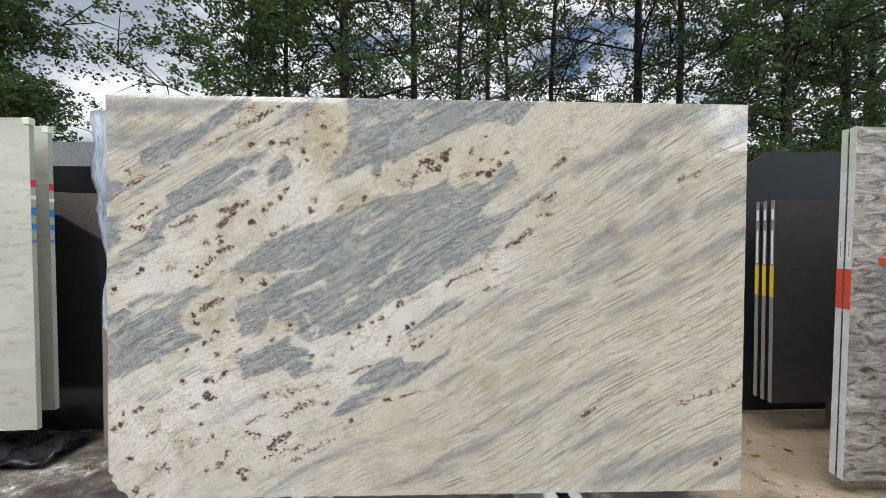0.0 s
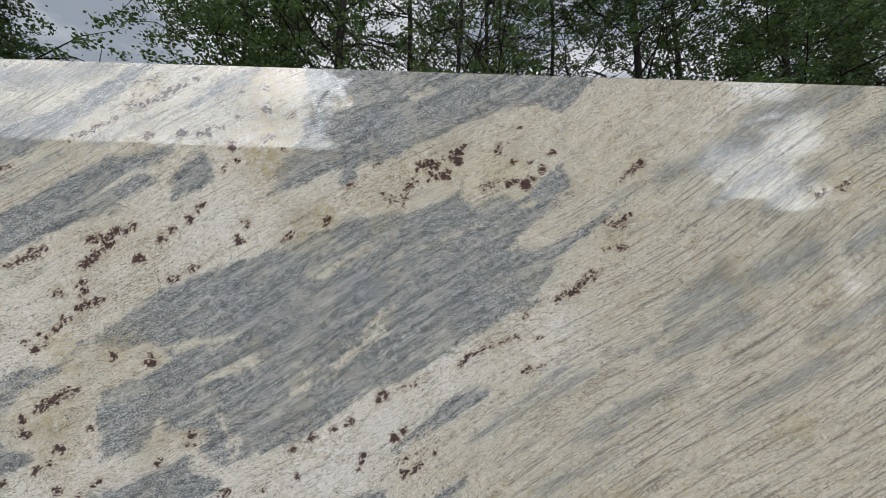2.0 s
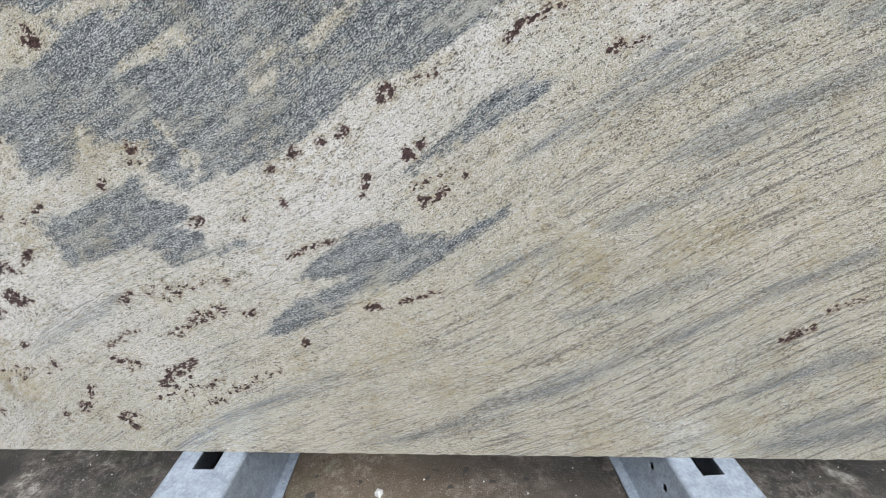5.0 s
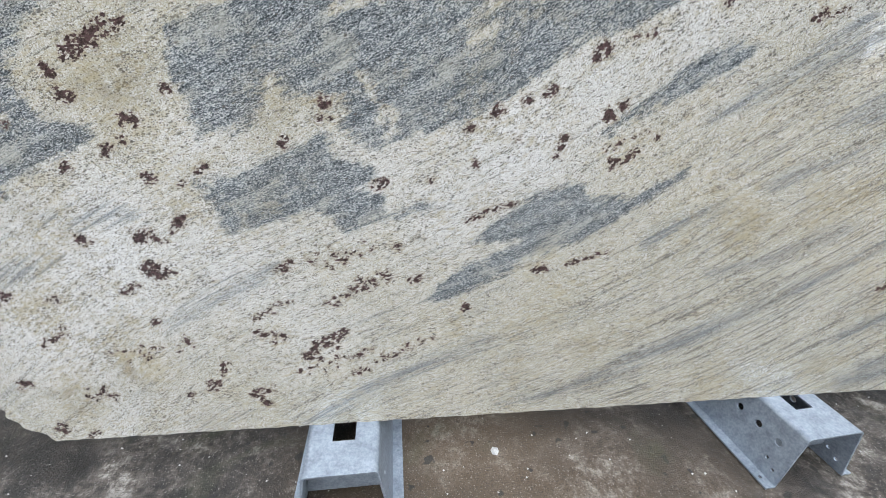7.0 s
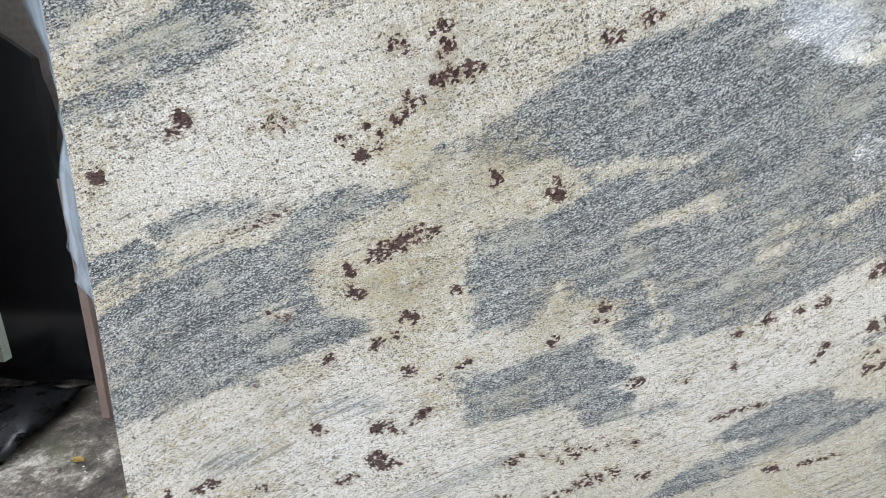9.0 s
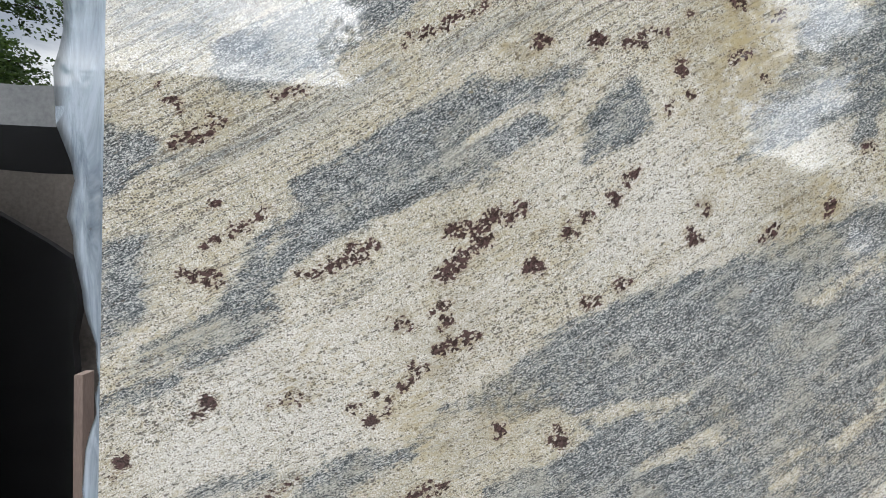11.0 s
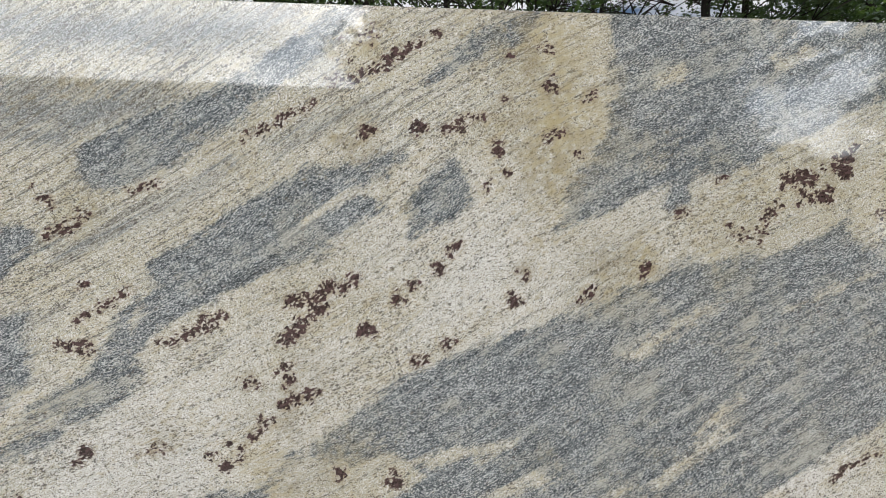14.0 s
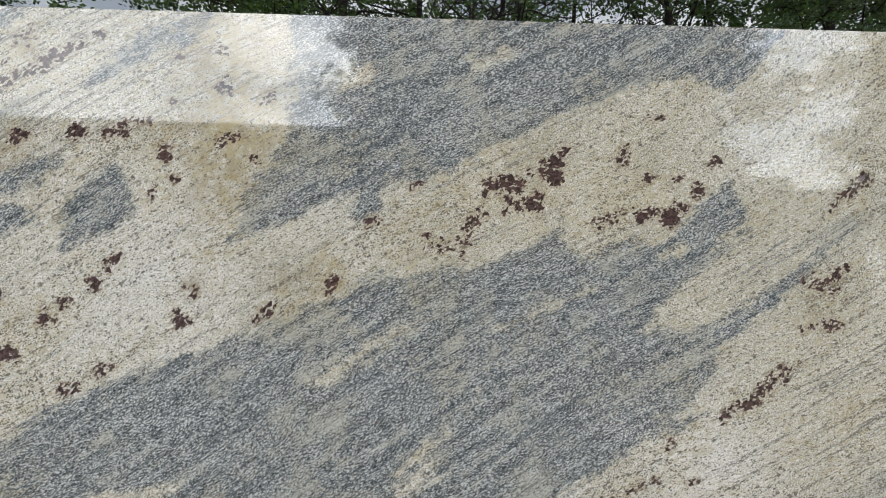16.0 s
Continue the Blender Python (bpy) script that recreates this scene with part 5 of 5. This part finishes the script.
hedge(8.2, 7.8, 10.0, 1.8, 3.1, 31, 60000, LEAF_SHADED)
hedge(3.6, 5.2, 1.4, 0.4, 1.7, 41, 3000, LEAF_FRESH)
hedge(0.5, 10.5, 8.0, 1.4, 2.2, 32, 14000, LEAF)
hedge(-8.6, 8.4, 6.0, 1.6, 2.3, 33, 22000, LEAF)
# unseen hedge, added to block a bright gap mirrored beside the shed
hedge(-1.4, -11.4, 4.0, 1.2, 2.4, 34, 14000, LEAF_SHADED)


# ---- what stands across the yard, seen mirrored in the polish, and one added shed ----
def shed(m, w, h, door, label):
    sh = thing("shed", label, "shed", m, "sheds across the yard")
    part("wall", box(-w, w, -0.2, 0, 0, h), CLADDING, sh)
    part("roof", box(-w - 0.3, w + 0.3, -9, 0.35, h, h + 0.22, 0.02), ROOFING, sh)
    for k in range(int(4 * w)):
        part("rib", box(-w + 0.5 * k, -w + 0.07 + 0.5 * k, 0, 0.03, 0, h - 0.01), CLADDING, sh)
    part("shed_door", box(door - 2.5, door + 2.5, 0.035, 0.08, 0, 0.75 * h), ROOFING, sh)


shed(pose(-13.2, -9.75, 0, 0, 0, -2.5), 11, 5.5, -1, "long dark sheet-clad shed across the yard")
# the low shed is added to keep low sky out of the slab's reflection
shed(pose(8.0, -13.5, 0), 10, 4.4, 2, "unseen low dark shed added behind the trees to block bright sky gaps in the reflection")
for x, y, h, seed in ((-0.5, -10.5, 12, 51), (1.2, -10.8, 12, 58), (2.9, -10.2, 13, 52), (5.4, -10.6, 12, 53), (7.9, -10.2, 11, 54), (17.5, -11, 11, 55), (20.5, -11, 11, 56), (12.5, -12.5, 4.2, 57)):
    tree(x, y, h, 0.2, seed, 19000, 0.26, LEAF_SHADED, "tall dense dark green tree across the yard", 0.05, 0.34, 26, 0.0, "trees across the yard", 0.72)


# ---- small things on the yard ----
def rack_post():
    rp = thing("rack_post", "leaning grey-blue steel rack post with an orange cap", "rack post", pose(2.36, 1.97, 0, 0, -7, 0))
    part("post", box(-0.03, 0.03, 0, 0.04, 0, 1.16, 0.003), GREYBLUE, rp)
    part("cap", box(-0.036, 0.036, -0.006, 0.046, 1.16, 1.20, 0.004), ORANGE, rp, "orange plastic cap")


rack_post()


def foil():
    bm = bmesh.new()
    grid = [[bm.verts.new((x * 0.05, y * 0.05, 0.012 + max(0, 0.11 * (1 - abs(y - 4) / 5)) * (0.5 + noise.noise((x * 0.5, y * 0.6, 2))))) for x in range(22)] for y in range(9)]
    for a, q in zip(grid, grid[1:]):
        for i in range(21):
            bm.faces.new((a[i], a[i + 1], q[i + 1], q[i]))
    bmesh.ops.solidify(bm, geom=list(bm.faces), thickness=0.002)
    solo("black_foil", bm, FOIL, "crumpled black plastic sheet lying under the pale slabs", "plastic sheet", pose(-3.14, 2.46, 0), smooth=True)


foil()


def pebble(x, y, r, mat, name, label, category, seed, flat=0.6):
    bm = bmesh.new()
    bmesh.ops.create_icosphere(bm, subdivisions=1, radius=r)
    for v in bm.verts:
        v.co *= 1 + 0.35 * noise.noise(v.co * (1.4 / r) + Vector((seed, 0, 0)))
        v.co.z *= flat
    solo(name, bm, mat, label, category, pose(x, y, r * flat * 0.8 - 0.006, 0, 0, seed * 40), category + "s on the yard")


rng = random.Random(12)
for k, (x, y, r) in enumerate(((-0.20, 1.90, 0.012), (-1.42, 1.66, 0.011), (-0.72, 1.66, 0.008), (-1.08, 1.72, 0.007), (-1.75, 2.1, 0.012), (-1.6, 1.9, 0.008), (0.1, 1.7, 0.007), (0.95, 1.66, 0.009), (-2.1, 2.3, 0.012), (1.7, 2.3, 0.010), (1.9, 2.6, 0.013))):
    pebble(x, y, r, CHIP, "stone_chip", "small pale stone chip lying on the concrete", "stone chip", k + 1)


def fallen_leaf(x, y, s, seed):
    bm = bmesh.new()
    q = [bm.verts.new((s * a, s * d, s * e)) for a, d, e in ((-1, 0, 0.0), (-0.3, 0.45, 0.18), (0.5, 0.35, 0.12), (1, 0, 0.1), (0.5, -0.35, 0.16), (-0.3, -0.45, 0.12))]
    mid = [bm.verts.new((s * a, 0, 0.02 * s)) for a in (-0.3, 0.5)]
    for f in ((q[0], mid[0], q[1]), (q[1], mid[0], mid[1], q[2]), (q[2], mid[1], q[3]), (q[3], mid[1], q[4]), (q[4], mid[1], mid[0], q[5]), (q[5], mid[0], q[0])):
        bm.faces.new(f)
    bmesh.ops.solidify(bm, geom=list(bm.faces), thickness=0.0008)
    solo("fallen_leaf", bm, DRY_LEAF, "curled yellow-brown leaf fallen on the concrete", "fallen leaf", pose(x, y, 0.002, 0, 0, seed * 57), "fallen leaves")


for k, (x, y) in enumerate(((2.05, 2.62), (2.2, 2.5), (1.95, 2.45), (2.35, 2.45), (1.75, 2.75), (-1.9, 2.5), (-2.0, 2.15), (-1.65, 2.35))):
    fallen_leaf(x, y, rng.uniform(0.022, 0.035), k + 1)


def grit():
    """Fine loose grit over the concrete round the slab."""
    g = random.Random(8)
    bm = bmesh.new()
    for k in range(900):
        x, y, r = g.uniform(-2.6, 2.6), g.uniform(1.2, 3.0), g.uniform(0.0012, 0.004)
        vs = [bm.verts.new((x + r * a, y + r * d, r * e - 0.004)) for a, d, e in ((1, 0, 0.3), (-0.5, 0.8, 0.2), (-0.5, -0.8, 0.3), (0.1, 0, 1.5))]
        for f in ((0, 1, 3), (1, 2, 3), (2, 0, 3)):
            bm.faces.new([vs[i] for i in f])
    solo("grit", bm, CHIP, "fine pale grit scattered over the concrete", "grit", kind="stuff")


grit()
